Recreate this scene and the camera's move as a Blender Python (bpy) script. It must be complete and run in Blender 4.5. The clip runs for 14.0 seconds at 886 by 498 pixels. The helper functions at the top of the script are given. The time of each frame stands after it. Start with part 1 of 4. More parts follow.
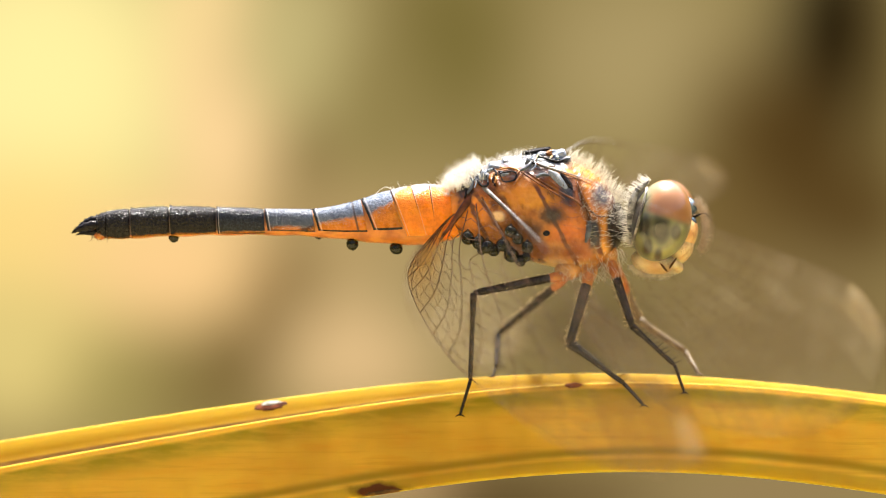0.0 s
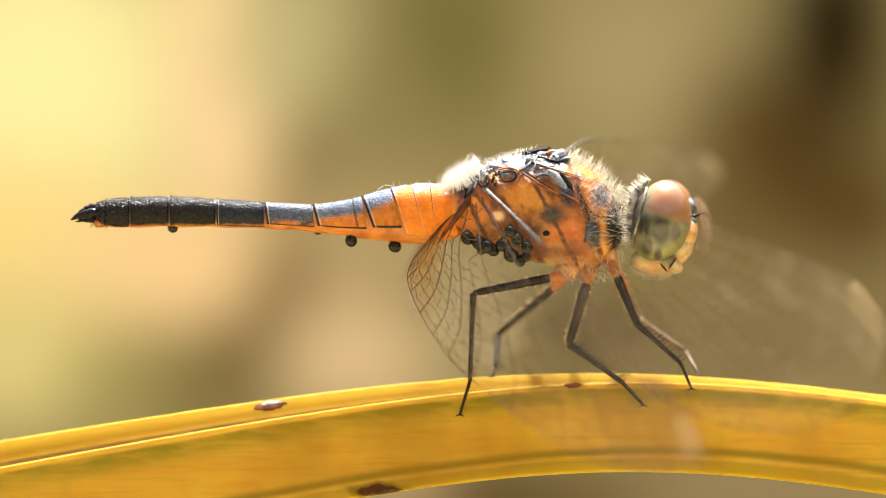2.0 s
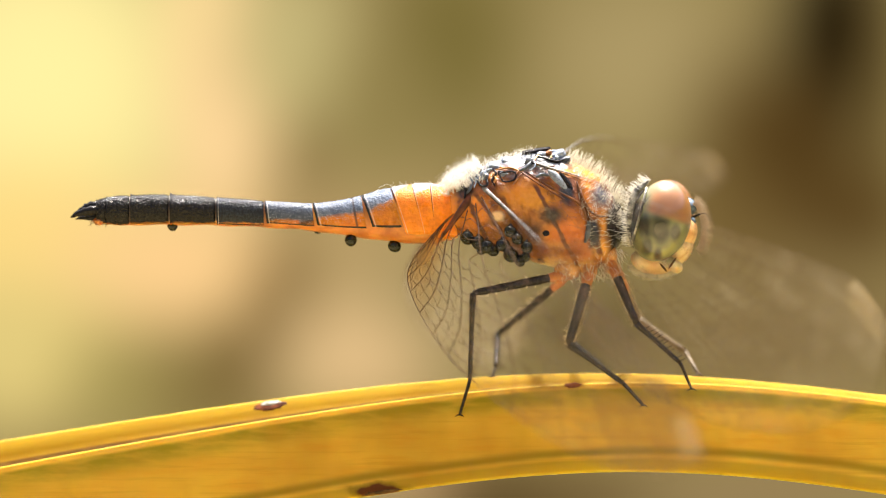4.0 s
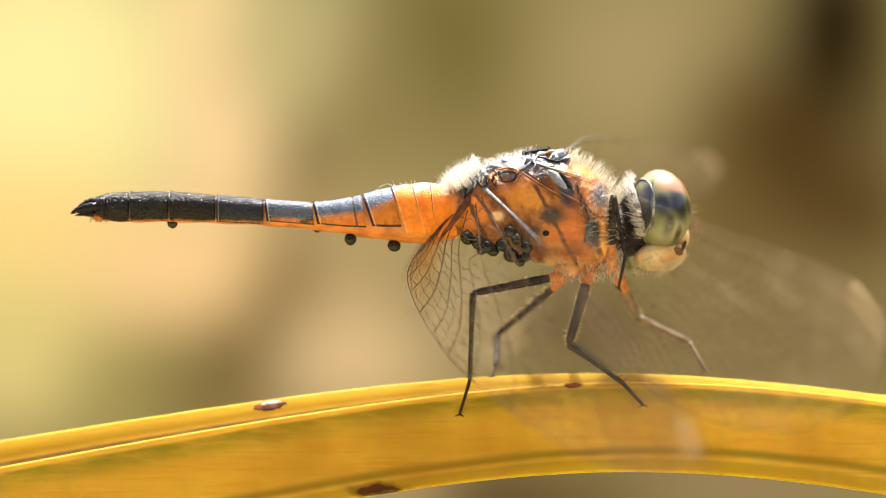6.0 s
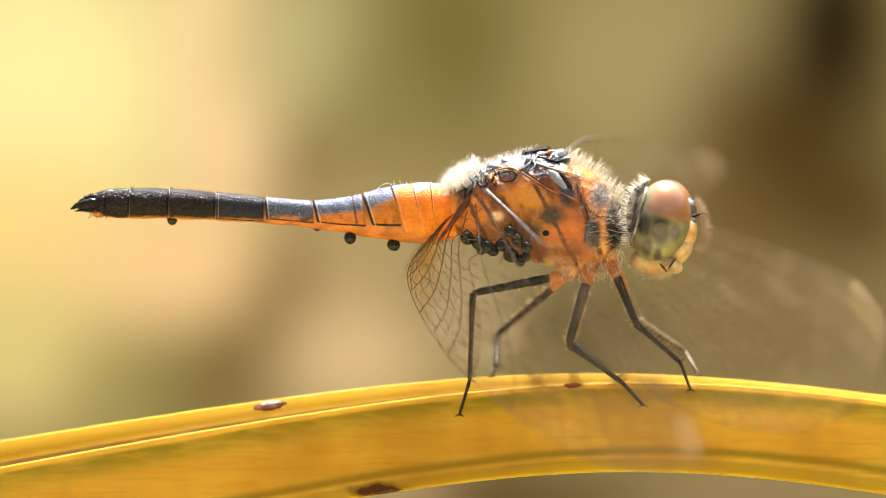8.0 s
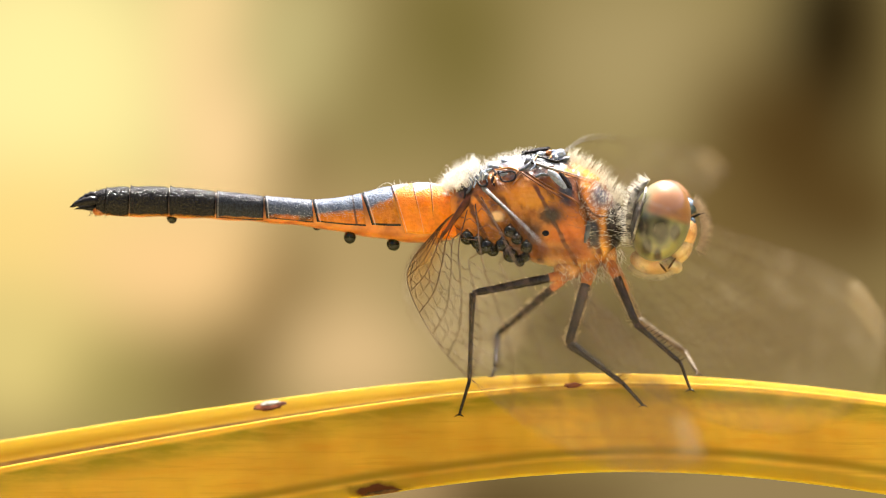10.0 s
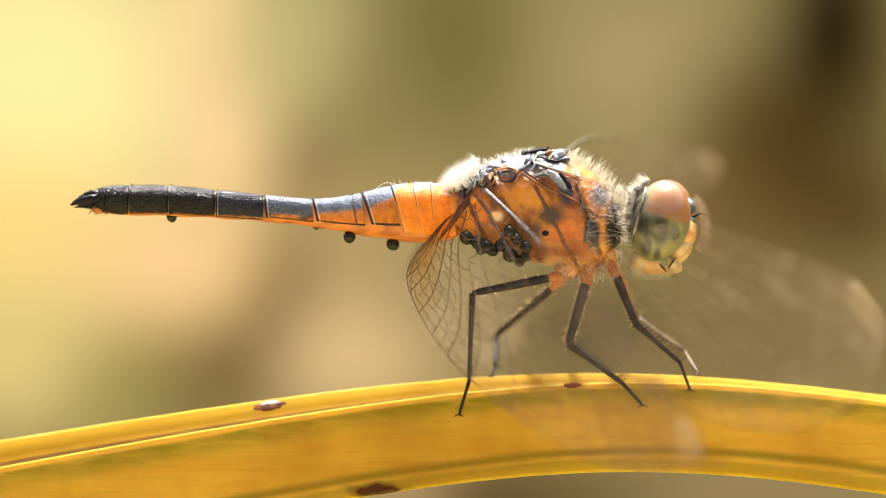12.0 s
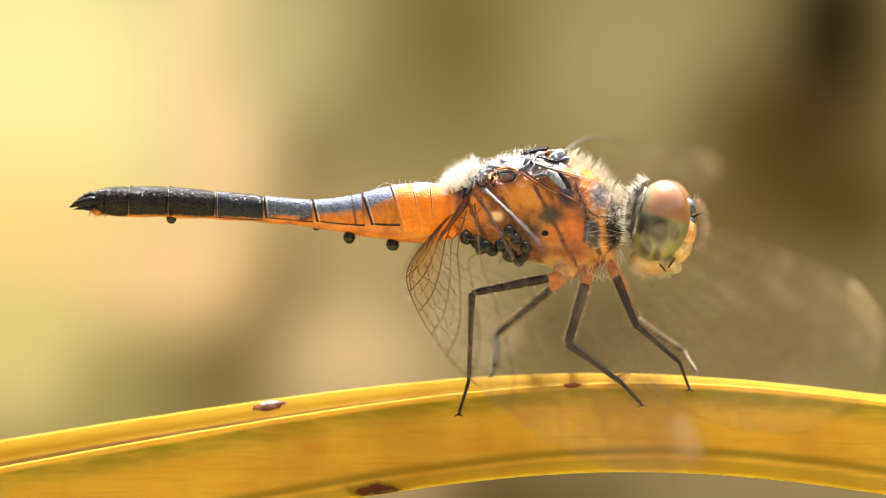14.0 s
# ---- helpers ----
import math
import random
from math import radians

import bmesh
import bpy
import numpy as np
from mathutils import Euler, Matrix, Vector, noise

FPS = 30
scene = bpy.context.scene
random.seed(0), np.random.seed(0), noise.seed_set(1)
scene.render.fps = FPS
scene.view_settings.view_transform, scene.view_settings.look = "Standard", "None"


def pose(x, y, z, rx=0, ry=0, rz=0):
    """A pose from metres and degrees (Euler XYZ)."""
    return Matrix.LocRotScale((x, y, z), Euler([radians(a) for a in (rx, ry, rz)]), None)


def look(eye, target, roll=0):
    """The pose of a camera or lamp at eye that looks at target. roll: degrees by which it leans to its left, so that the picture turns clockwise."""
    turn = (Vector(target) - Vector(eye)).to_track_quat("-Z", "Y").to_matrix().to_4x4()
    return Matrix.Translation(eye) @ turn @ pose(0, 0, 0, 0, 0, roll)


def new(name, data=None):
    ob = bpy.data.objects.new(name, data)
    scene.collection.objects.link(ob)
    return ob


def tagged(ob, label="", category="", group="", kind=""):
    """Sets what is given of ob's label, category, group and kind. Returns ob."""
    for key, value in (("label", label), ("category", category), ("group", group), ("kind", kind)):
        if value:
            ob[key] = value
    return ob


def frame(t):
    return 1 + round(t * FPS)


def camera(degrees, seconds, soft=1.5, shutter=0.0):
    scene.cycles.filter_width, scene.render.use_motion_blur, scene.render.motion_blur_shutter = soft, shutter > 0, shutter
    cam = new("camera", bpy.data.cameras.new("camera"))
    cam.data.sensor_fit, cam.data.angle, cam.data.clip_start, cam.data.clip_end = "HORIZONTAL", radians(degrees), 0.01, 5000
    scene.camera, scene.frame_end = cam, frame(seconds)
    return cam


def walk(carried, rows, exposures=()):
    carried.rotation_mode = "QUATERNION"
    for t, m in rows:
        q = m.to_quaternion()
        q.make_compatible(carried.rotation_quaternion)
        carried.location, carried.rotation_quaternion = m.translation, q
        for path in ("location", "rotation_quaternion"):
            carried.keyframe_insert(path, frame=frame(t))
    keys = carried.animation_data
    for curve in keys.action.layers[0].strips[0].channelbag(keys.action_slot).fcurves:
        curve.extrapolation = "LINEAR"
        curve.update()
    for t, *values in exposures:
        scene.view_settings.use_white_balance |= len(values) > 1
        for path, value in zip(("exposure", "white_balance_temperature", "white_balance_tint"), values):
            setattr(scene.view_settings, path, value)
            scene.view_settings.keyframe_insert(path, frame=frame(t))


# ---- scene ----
# Lengths are in millimetres from the point that the lens looks at, 200 mm above the ground:
# x along the insect's body, y away from the lens, z up.
HEIGHT = 0.2
MM = 0.001


def V(x, y, z):
    return Vector((x, y, z))


def at(v):
    """A place in millimetres as a place in the world."""
    return Vector((v.x * MM, v.y * MM, v.z * MM + HEIGHT))


# ---- camera ----
cam = camera(9.054, 14.0, soft=0.6)
cam.data.dof.use_dof = True
cam.data.dof.focus_distance = 0.2982
cam.data.dof.aperture_fstop = 16.0
cam.data.dof.aperture_blades = 0
EYE = (0, -0.3, HEIGHT)
walk(cam, [(0.0, pose(*EYE, 90, 0, 0.006)), (3.0, pose(*EYE, 90, 0, 0.002)), (7.0, pose(*EYE, 90, 0, 0.0)),
           (10.5, pose(*EYE, 90, 0, -0.003)), (14.0, pose(*EYE, 90, 0, -0.009))])

# ---- light ----
SUN_UP, SUN_TURN = 71, 14   # degrees above the horizon; turned from straight behind the insect
world = bpy.data.worlds.new("sky")
scene.world = world
world.use_nodes = True
sky = world.node_tree.nodes.new("ShaderNodeTexSky")
sky.sky_type = "NISHITA"
sky.sun_disc = False
sky.sun_elevation = radians(SUN_UP)
sky.sun_rotation = radians(SUN_TURN)
sky.air_density = 0.4
sky.dust_density = 6.0
sky.ozone_density = 0.4
world.node_tree.nodes["Background"].inputs["Strength"].default_value = 0.15
world.node_tree.links.new(sky.outputs["Color"], world.node_tree.nodes["Background"].inputs["Color"])
sun_data = bpy.data.lights.new("sun", "SUN")
sun_data.energy = 4.2
sun_data.angle = radians(8)
sun_data.color = (1.0, 0.95, 0.86)
sun = new("sun", sun_data)
sun_way = Vector((math.sin(radians(SUN_TURN)) * math.cos(radians(SUN_UP)),
                  math.cos(radians(SUN_TURN)) * math.cos(radians(SUN_UP)), math.sin(radians(SUN_UP))))
sun.matrix_world = look(sun_way * 3, (0, 0, 0))
scene.view_settings.exposure = 1.5


# ---- materials ----
class Paint:
    """A node material with a principled surface and a few short cuts."""

    def __init__(self, name, rough=0.5, metal=0.0, scale=0.0, sss=0.0, radius=(1, 0.4, 0.15), coat=0.0, spec=0.5):
        self.m = bpy.data.materials.new(name)
        self.m.use_nodes = True
        self.t = self.m.node_tree
        self.b = self.t.nodes["Principled BSDF"]
        self.out = self.t.nodes["Material Output"]
        self.b.inputs["Roughness"].default_value = rough
        self.b.inputs["Metallic"].default_value = metal
        self.b.inputs["Specular IOR Level"].default_value = spec
        self.b.inputs["Subsurface Weight"].default_value = sss
        self.b.inputs["Subsurface Radius"].default_value = radius
        self.b.inputs["Subsurface Scale"].default_value = scale * MM
        self.b.inputs["Coat Weight"].default_value = coat
        self.place = self.t.nodes.new("ShaderNodeTexCoord")
        self.mm = self.math3("SCALE", self.place.outputs["Object"], 1000.0)

    def link(self, a, b):
        self.t.links.new(a, b)

    def set(self, socket, v):
        if isinstance(v, bpy.types.NodeSocket):
            self.link(v, socket)
        else:
            socket.default_value = v

    def math3(self, op, a, b):
        n = self.t.nodes.new("ShaderNodeVectorMath")
        n.operation = op
        self.set(n.inputs[0], a)
        if op == "SCALE":
            self.set(n.inputs["Scale"], b)
        elif op != "LENGTH":
            self.set(n.inputs[1], b)
        return n.outputs["Value" if op in ("DISTANCE", "LENGTH", "DOT_PRODUCT") else "Vector"]

    def math(self, op, a, b=0.0, c=0.0):
        n = self.t.nodes.new("ShaderNodeMath")
        n.operation = op
        for s, v in zip(n.inputs, (a, b, c)):
            self.set(s, v)
        return n.outputs[0]

    def step(self, v, lo, hi):
        """0 below lo, 1 above hi, smooth between."""
        n = self.t.nodes.new("ShaderNodeMapRange")
        n.interpolation_type = "SMOOTHSTEP"
        self.set(n.inputs[0], v)
        n.inputs[1].default_value, n.inputs[2].default_value = lo, hi
        return n.outputs[0]

    def noise(self, scale, detail=4.0, where=None, stretch=(1, 1, 1)):
        """Noise of so many grains to the millimetre."""
        n = self.t.nodes.new("ShaderNodeTexNoise")
        n.inputs["Scale"].default_value = scale
        n.inputs["Detail"].default_value = detail
        self.link(self.math3("MULTIPLY", self.mm if where is None else where, stretch), n.inputs["Vector"])
        return n.outputs["Fac"]

    def mix(self, f, a, b):
        n = self.t.nodes.new("ShaderNodeMix")
        n.data_type = "RGBA"
        self.set(n.inputs[0], f)
        for s, v in ((n.inputs[6], a), (n.inputs[7], b)):
            self.set(s, (*v, 1) if isinstance(v, tuple) else v)
        return n.outputs[2]

    def axis(self, i, where=None):
        n = self.t.nodes.new("ShaderNodeSeparateXYZ")
        self.link(self.mm if where is None else where, n.inputs[0])
        return n.outputs[i]

    def uv(self, i):
        return self.axis(i, self.place.outputs["UV"])

    def spot(self, under, centre, size, colour, soft=0.5, wobble=None):
        """A patch of another colour round a place; size: half its extent along x, y, z."""
        v = self.math3("SUBTRACT", self.mm, tuple(centre))
        v = self.math3("DIVIDE", v, tuple(size))
        d = self.math3("LENGTH", v, 0)
        if wobble is not None:
            d = self.math("ADD", d, self.math("MULTIPLY", self.math("SUBTRACT", wobble, 0.5), 0.9))
        return self.mix(self.step(d, 1.0 + soft, 1.0 - soft), under, colour)

    def colour(self, c):
        self.set(self.b.inputs["Base Color"], (*c, 1) if isinstance(c, tuple) else c)

    def bump(self, height, depth, strength=1.0):
        n = self.t.nodes.new("ShaderNodeBump")
        n.inputs["Strength"].default_value = strength
        n.inputs["Distance"].default_value = depth * MM
        self.link(height, n.inputs["Height"])
        self.link(n.outputs[0], self.b.inputs["Normal"])

    def speckled(self, a, b, scale, detail=4.0, lo=0.35, hi=0.65, depth=0.0):
        n = self.noise(scale, detail)
        self.colour(self.mix(self.step(n, lo, hi), a, b))
        if depth:
            self.bump(n, depth)
        return self




def segment_paint(name, dorsal, blue, side, edge=0.0, side_line=0.0, rough=0.34, relief=0.03, blotch=0.0, bloom=0.0, shade=0.8, rim=(0.012, 0.012, 0.014), hem=1.0):
    """Tergite: bloom-covered back down to blue = (at its hind end, at its fore end), 0 back and 1 belly, then the side's
    colour; edge: width of the dark rim behind and below; side_line: a dark cross line before the fore end."""
    p = Paint(name, rough=rough, sss=0.5, scale=0.9, radius=(1.0, 0.42, 0.12), spec=0.22)
    grain = p.noise(3.0, 5.0)
    fine = p.noise(9.0, 3.0)
    u, v = p.uv(0), p.math("ADD", p.uv(1), p.math("MULTIPLY", p.math("SUBTRACT", p.noise(1.6, 4.0), 0.5), 0.16))
    v = p.math("ADD", v, p.math("MULTIPLY", p.math("SUBTRACT", fine, 0.5), 0.10))
    back = p.mix(p.step(fine, 0.40, 0.66), tuple(0.7 * c for c in dorsal), tuple(min(1, 1.35 * c) for c in dorsal))
    flank = p.mix(p.step(grain, 0.36, 0.68), side, tuple(shade * c * k for c, k in zip(side, (1, 0.9, 0.8))))
    if blotch:
        smear = p.math("MULTIPLY", p.step(p.noise(1.1, 3.0), 0.38, 0.58), blotch)
        flank = p.mix(smear, flank, (0.05, 0.025, 0.012))
    low = p.math("SUBTRACT", v, p.math("MULTIPLY_ADD", u, blue[1] - blue[0], blue[0]))
    under = p.step(low, -0.06, 0.06)
    c = p.mix(under, back, flank)
    if bloom:
        # loose grains of bloom scattered past its border
        dots = p.t.nodes.new("ShaderNodeTexVoronoi")
        dots.inputs["Scale"].default_value = 13.0
        p.link(p.mm, dots.inputs["Vector"])
        f = p.math("MULTIPLY", p.step(dots.outputs["Distance"], 0.34, 0.2), p.math("MULTIPLY", p.step(low, 0.2, 0.02), bloom))
        c = p.mix(f, c, (0.50, 0.56, 0.66))
    if edge:
        hind = p.step(u, edge * 1.5, edge)
        foot = p.math("MULTIPLY", p.step(p.uv(1), 0.945, 0.97), hem)
        c = p.mix(p.math("MAXIMUM", p.math("MULTIPLY", hind, p.math("MULTIPLY_ADD", p.step(p.uv(1), 0.75, 0.3), 1 - hem, hem)), foot), c, rim)
        # thin white highlight painted in next to the dark rim
        c = p.mix(p.math("MULTIPLY", p.step(u, edge * 1.5, edge * 1.9), p.math("MULTIPLY", p.step(u, edge * 2.6, edge * 2.0), 0.4)), c, (0.7, 0.66, 0.64))
    if side_line:
        line = p.math("MULTIPLY", p.step(u, side_line - 0.035, side_line - 0.012), p.step(u, side_line + 0.035, side_line + 0.012))
        c = p.mix(p.math("MULTIPLY", line, 0.75), c, (0.04, 0.03, 0.03))
    p.colour(c)
    p.link(p.math("MULTIPLY", under, 0.6), p.b.inputs["Subsurface Weight"])
    dents = p.noise(1.8, 3.0)
    p.link(p.math("MULTIPLY_ADD", p.step(dents, 0.35, 0.65), 0.2, rough - 0.1), p.b.inputs["Roughness"])
    p.bump(p.math("ADD", dents, p.math("ADD", grain, p.math("MULTIPLY", fine, 2.0))), relief)
    return p.m


RUST = (0.62, 0.21, 0.02)
SEG_BLACK = segment_paint("black_segment", (0.007, 0.006, 0.005), (0.96, 0.96), (0.45, 0.18, 0.03), rough=0.17, relief=0.05)
SEG_DARK = segment_paint("slate_segment", (0.014, 0.018, 0.026), (0.93, 0.93), (0.5, 0.2, 0.03), 0.018, rough=0.17, relief=0.045)
SEG_LONG = segment_paint("blue_grey_long_segment", (0.055, 0.072, 0.11), (0.84, 0.80), (0.50, 0.16, 0.02), 0.03, blotch=0.9, bloom=0.7)
SEG_BLUE = segment_paint("blue_grey_segment", (0.095, 0.125, 0.19), (0.76, 0.68), RUST, 0.035, 0.82, bloom=0.8)
SEG_HALF = segment_paint("half_blue_segment", (0.13, 0.165, 0.24), (0.72, 0.50), (0.58, 0.20, 0.02), 0.06, bloom=0.8, shade=0.7)
SEG_ORANGE = segment_paint("orange_segment", (0.30, 0.33, 0.40), (0.36, 0.02), (0.85, 0.27, 0.02), 0.05, shade=0.85, rim=(0.05, 0.03, 0.025), hem=0.0)
SEG_FROST = segment_paint("frosted_orange_segment", (0.40, 0.41, 0.46), (0.36, 0.26), (0.92, 0.27, 0.015), 0.04, bloom=0.9, rim=(0.16, 0.06, 0.02), hem=0.0)
SEG_FIRST = segment_paint("bright_orange_segment", (0.5, 0.46, 0.45), (0.14, 0.10), (0.98, 0.28, 0.015), 0.03, rim=(0.05, 0.03, 0.025), hem=0.0)


def membrane_paint():
    """Amber belly skin; brown on the back between the black rings of the tail."""
    p = Paint("amber_membrane", rough=0.4, sss=0.5, scale=0.6)
    n = p.noise(1.1, 4.0)
    c = p.mix(p.step(n, 0.35, 0.65), (0.58, 0.21, 0.03), (0.36, 0.11, 0.014))
    p.colour(p.mix(p.math("MULTIPLY", p.step(p.axis(0), -9.5, -10.3), p.step(p.axis(2), -0.12, 0.02)), c, (0.05, 0.022, 0.010)))
    p.bump(n, 0.04)
    return p.m


CORE = membrane_paint()
CHITIN = Paint("black_chitin", rough=0.17, spec=0.13).speckled((0.005, 0.005, 0.006), (0.018, 0.016, 0.016), 8.0, depth=0.02).m
VEIN = Paint("vein_brown", rough=0.7, spec=0.2).speckled((0.045, 0.022, 0.009), (0.10, 0.048, 0.018), 2.0).m
COSTA = Paint("grey_vein", rough=0.5, spec=0.3).speckled((0.13, 0.125, 0.12), (0.28, 0.27, 0.25), 3.0).m
OCCIPUT = Paint("pale_grey_ridge", rough=0.4).speckled((0.42, 0.40, 0.34), (0.05, 0.045, 0.04), 2.6, depth=0.05).m
CREAM = Paint("cream_mouthparts", rough=0.45, sss=0.4, scale=0.3).speckled((0.7, 0.54, 0.28), (0.5, 0.32, 0.12), 2.5, depth=0.03).m
FACE = Paint("orange_face", rough=0.4, sss=0.4, scale=0.3).speckled((0.76, 0.50, 0.20), (0.6, 0.30, 0.08), 2.5, depth=0.03).m
LIP = Paint("tawny_lip", rough=0.4, sss=0.4, scale=0.4).speckled((0.66, 0.55, 0.34), (0.44, 0.26, 0.09), 0.7, depth=0.02).m
METAL = Paint("steel_blue_vertex", rough=0.16, metal=0.6).speckled((0.10, 0.16, 0.22), (0.25, 0.32, 0.38), 3.0, depth=0.02).m
COXA = Paint("amber_coxa", rough=0.35).speckled((0.62, 0.30, 0.07), (0.22, 0.075, 0.015), 1.6, depth=0.06).m
LEG_PALE = Paint("amber_leg_root", rough=0.42, sss=0.3, scale=0.3).speckled((0.48, 0.17, 0.025), (0.36, 0.11, 0.015), 3.0, depth=0.03).m
MITE = Paint("mite_skin", rough=0.1, spec=0.3).speckled((0.003, 0.006, 0.001), (0.02, 0.016, 0.004), 3.0, depth=0.015).m
BLOOM = Paint("pale_blue_bloom_plate", rough=0.3).speckled((0.34, 0.39, 0.48), (0.12, 0.15, 0.20), 2.6, depth=0.09).m
SLATE_DARK = Paint("dark_slate_plate", rough=0.3).speckled((0.035, 0.042, 0.055), (0.10, 0.12, 0.15), 3.0, depth=0.04).m
WING_ROOT = Paint("red_brown_root", rough=0.4, spec=0.3, sss=0.3, scale=0.3).speckled((0.05, 0.014, 0.005), (0.14, 0.038, 0.008), 2.0, depth=0.04).m
SUTURE = Paint("brown_seam", rough=0.35, spec=0.3).speckled((0.10, 0.03, 0.008), (0.22, 0.075, 0.015), 2.0, depth=0.02).m
SLATE = Paint("slate_plate", rough=0.45).speckled((0.16, 0.20, 0.26), (0.32, 0.36, 0.42), 6.0, depth=0.03).m
SCAR = Paint("brown_scar", rough=0.75, spec=0.1).speckled((0.24, 0.06, 0.015), (0.08, 0.025, 0.01), 2.0, depth=0.1).m
ROT = Paint("dark_rot", rough=0.85, spec=0.1).speckled((0.13, 0.062, 0.018), (0.05, 0.026, 0.010), 1.4, depth=0.08).m
CHALK = Paint("grey_scar_skin", rough=0.7).speckled((0.5, 0.5, 0.44), (0.28, 0.27, 0.22), 4.0, depth=0.1).m


def hair_paint(name, colour, through_light=0.5):
    p = Paint(name, rough=0.6, spec=0.2)
    p.colour(colour)
    tr = p.t.nodes.new("ShaderNodeBsdfTranslucent")
    tr.inputs[0].default_value = (*colour, 1)
    mix = p.t.nodes.new("ShaderNodeMixShader")
    mix.inputs[0].default_value = through_light
    p.link(p.b.outputs[0], mix.inputs[1])
    p.link(tr.outputs[0], mix.inputs[2])
    p.link(mix.outputs[0], p.out.inputs[0])
    return p.m


HAIR = hair_paint("white_hair", (0.90, 0.87, 0.80), 0.5)
RUFF = hair_paint("cream_hair", (0.78, 0.74, 0.62), 0.55)
BROWN_HAIR = hair_paint("tan_hair", (0.85, 0.68, 0.42), 0.6)
FACE_HAIR = hair_paint("grey_brown_hair", (0.42, 0.32, 0.2))


def thorax_paint(o):
    p = Paint("amber_thorax", rough=0.24, sss=0.14, scale=0.4, radius=(1, 0.4, 0.12), spec=0.45)
    w = p.noise(1.6, 4.0)
    x, z = p.axis(0), p.axis(2)
    c = p.mix(p.step(p.noise(0.6, 5.0), 0.42, 0.60), (0.42, 0.15, 0.020), (0.16, 0.045, 0.008))
    c = p.mix(p.step(w, 0.5, 0.72), c, (0.11, 0.035, 0.008))
    c = p.mix(p.step(p.noise(1.3, 3.0), 0.6, 0.85), c, (0.52, 0.21, 0.025))

    def spot(v, size, colour, soft=0.4):
        nonlocal c
        c = p.spot(c, v - o, (size[0], 9, size[1]), colour, soft, w)

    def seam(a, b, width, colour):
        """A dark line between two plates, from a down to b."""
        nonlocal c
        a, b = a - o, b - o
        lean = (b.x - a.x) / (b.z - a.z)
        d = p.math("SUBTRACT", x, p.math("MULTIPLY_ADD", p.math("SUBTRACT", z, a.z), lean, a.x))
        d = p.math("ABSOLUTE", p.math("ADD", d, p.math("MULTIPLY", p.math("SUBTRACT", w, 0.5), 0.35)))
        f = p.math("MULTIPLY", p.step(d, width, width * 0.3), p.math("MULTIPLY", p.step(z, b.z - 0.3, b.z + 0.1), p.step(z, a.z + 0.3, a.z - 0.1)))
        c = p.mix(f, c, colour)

    spot(V(8.21, 0.00, 3.21), (0.91, 1.82), (0.68, 0.23, 0.03))
    spot(V(6.70, 0.00, 0.64), (1.03, 1.21), (0.55, 0.15, 0.02), 0.6)
    spot(V(4.27, 0.00, 2.91), (1.21, 0.55), (0.66, 0.24, 0.02), 0.8)
    spot(V(6.91, 0.00, 4.27), (0.79, 0.36), (0.75, 0.30, 0.04), 0.6)
    spot(V(8.48, 0.00, 0.03), (0.48, 0.42), (0.8, 0.42, 0.10), 0.6)
    spot(V(1.70, 0.00, 1.85), (0.67, 1.03), (0.7, 0.22, 0.015), 0.7)
    # golden patch painted in for sunlight glowing through the flank
    spot(V(6.09, 0.00, -0.21), (1.03, 0.55), (0.6, 0.28, 0.04))
    spot(V(4.42, 0.00, 0.48), (0.91, 1.21), (0.08, 0.025, 0.01))
    # pale spot painted in for a bright reflection
    spot(V(2.91, 0.00, 1.73), (0.36, 0.27), (0.9, 0.62, 0.34))
    spot(V(0.10, 0.00, 1.60), (0.60, 1.60), (0.75, 0.24, 0.02), 0.5)
    spot(V(1.20, 0.00, 3.05), (0.50, 0.45), (0.035, 0.025, 0.02))
    spot(V(4.88, 0.00, 2.70), (0.91, 0.48), (0.62, 0.25, 0.02), 0.8)
    spot(V(6.30, 0.00, -1.05), (1.6, 0.5), (0.74, 0.50, 0.20), 0.7)
    spot(V(6.85, 0.00, -0.12), (0.91, 0.67), (0.20, 0.05, 0.008), 0.8)
    spot(V(5.33, 0.00, -0.12), (0.79, 0.42), (0.16, 0.045, 0.008), 0.8)
    spot(V(8.82, 0.00, 1.39), (0.48, 1.21), (0.74, 0.30, 0.04), 0.6)
    spot(V(9.25, 0.00, 1.2), (0.62, 1.7), (0.016, 0.011, 0.009), 0.4)
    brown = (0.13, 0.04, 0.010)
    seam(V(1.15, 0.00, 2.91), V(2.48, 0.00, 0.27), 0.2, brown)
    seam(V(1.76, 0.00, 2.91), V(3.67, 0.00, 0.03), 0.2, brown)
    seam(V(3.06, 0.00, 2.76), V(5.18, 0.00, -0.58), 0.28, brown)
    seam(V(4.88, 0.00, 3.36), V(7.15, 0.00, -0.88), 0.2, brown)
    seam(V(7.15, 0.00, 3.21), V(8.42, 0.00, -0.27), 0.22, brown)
    spot(V(5.79, 0.00, 1.79), (0.67, 0.48), (0.045, 0.03, 0.025), 0.6)
    spot(V(8.00, 0.00, 0.88), (0.36, 0.85), (0.035, 0.04, 0.05))
    spot(V(6.55, 0.00, 3.06), (0.36, 0.73), (0.03, 0.03, 0.035))
    spot(V(8.48, 0.00, 2.82), (0.61, 0.67), (0.13, 0.13, 0.16), 0.7)
    top = p.step(p.math("ADD", z, p.math("MULTIPLY", w, 1.2)), 3.73 - o.z + 0.6, 4.58 - o.z + 0.6)
    c = p.mix(p.math("MULTIPLY", top, p.step(x, 7.45 - o.x, 6.09 - o.x)), c, (0.22, 0.23, 0.25))
    p.colour(c)
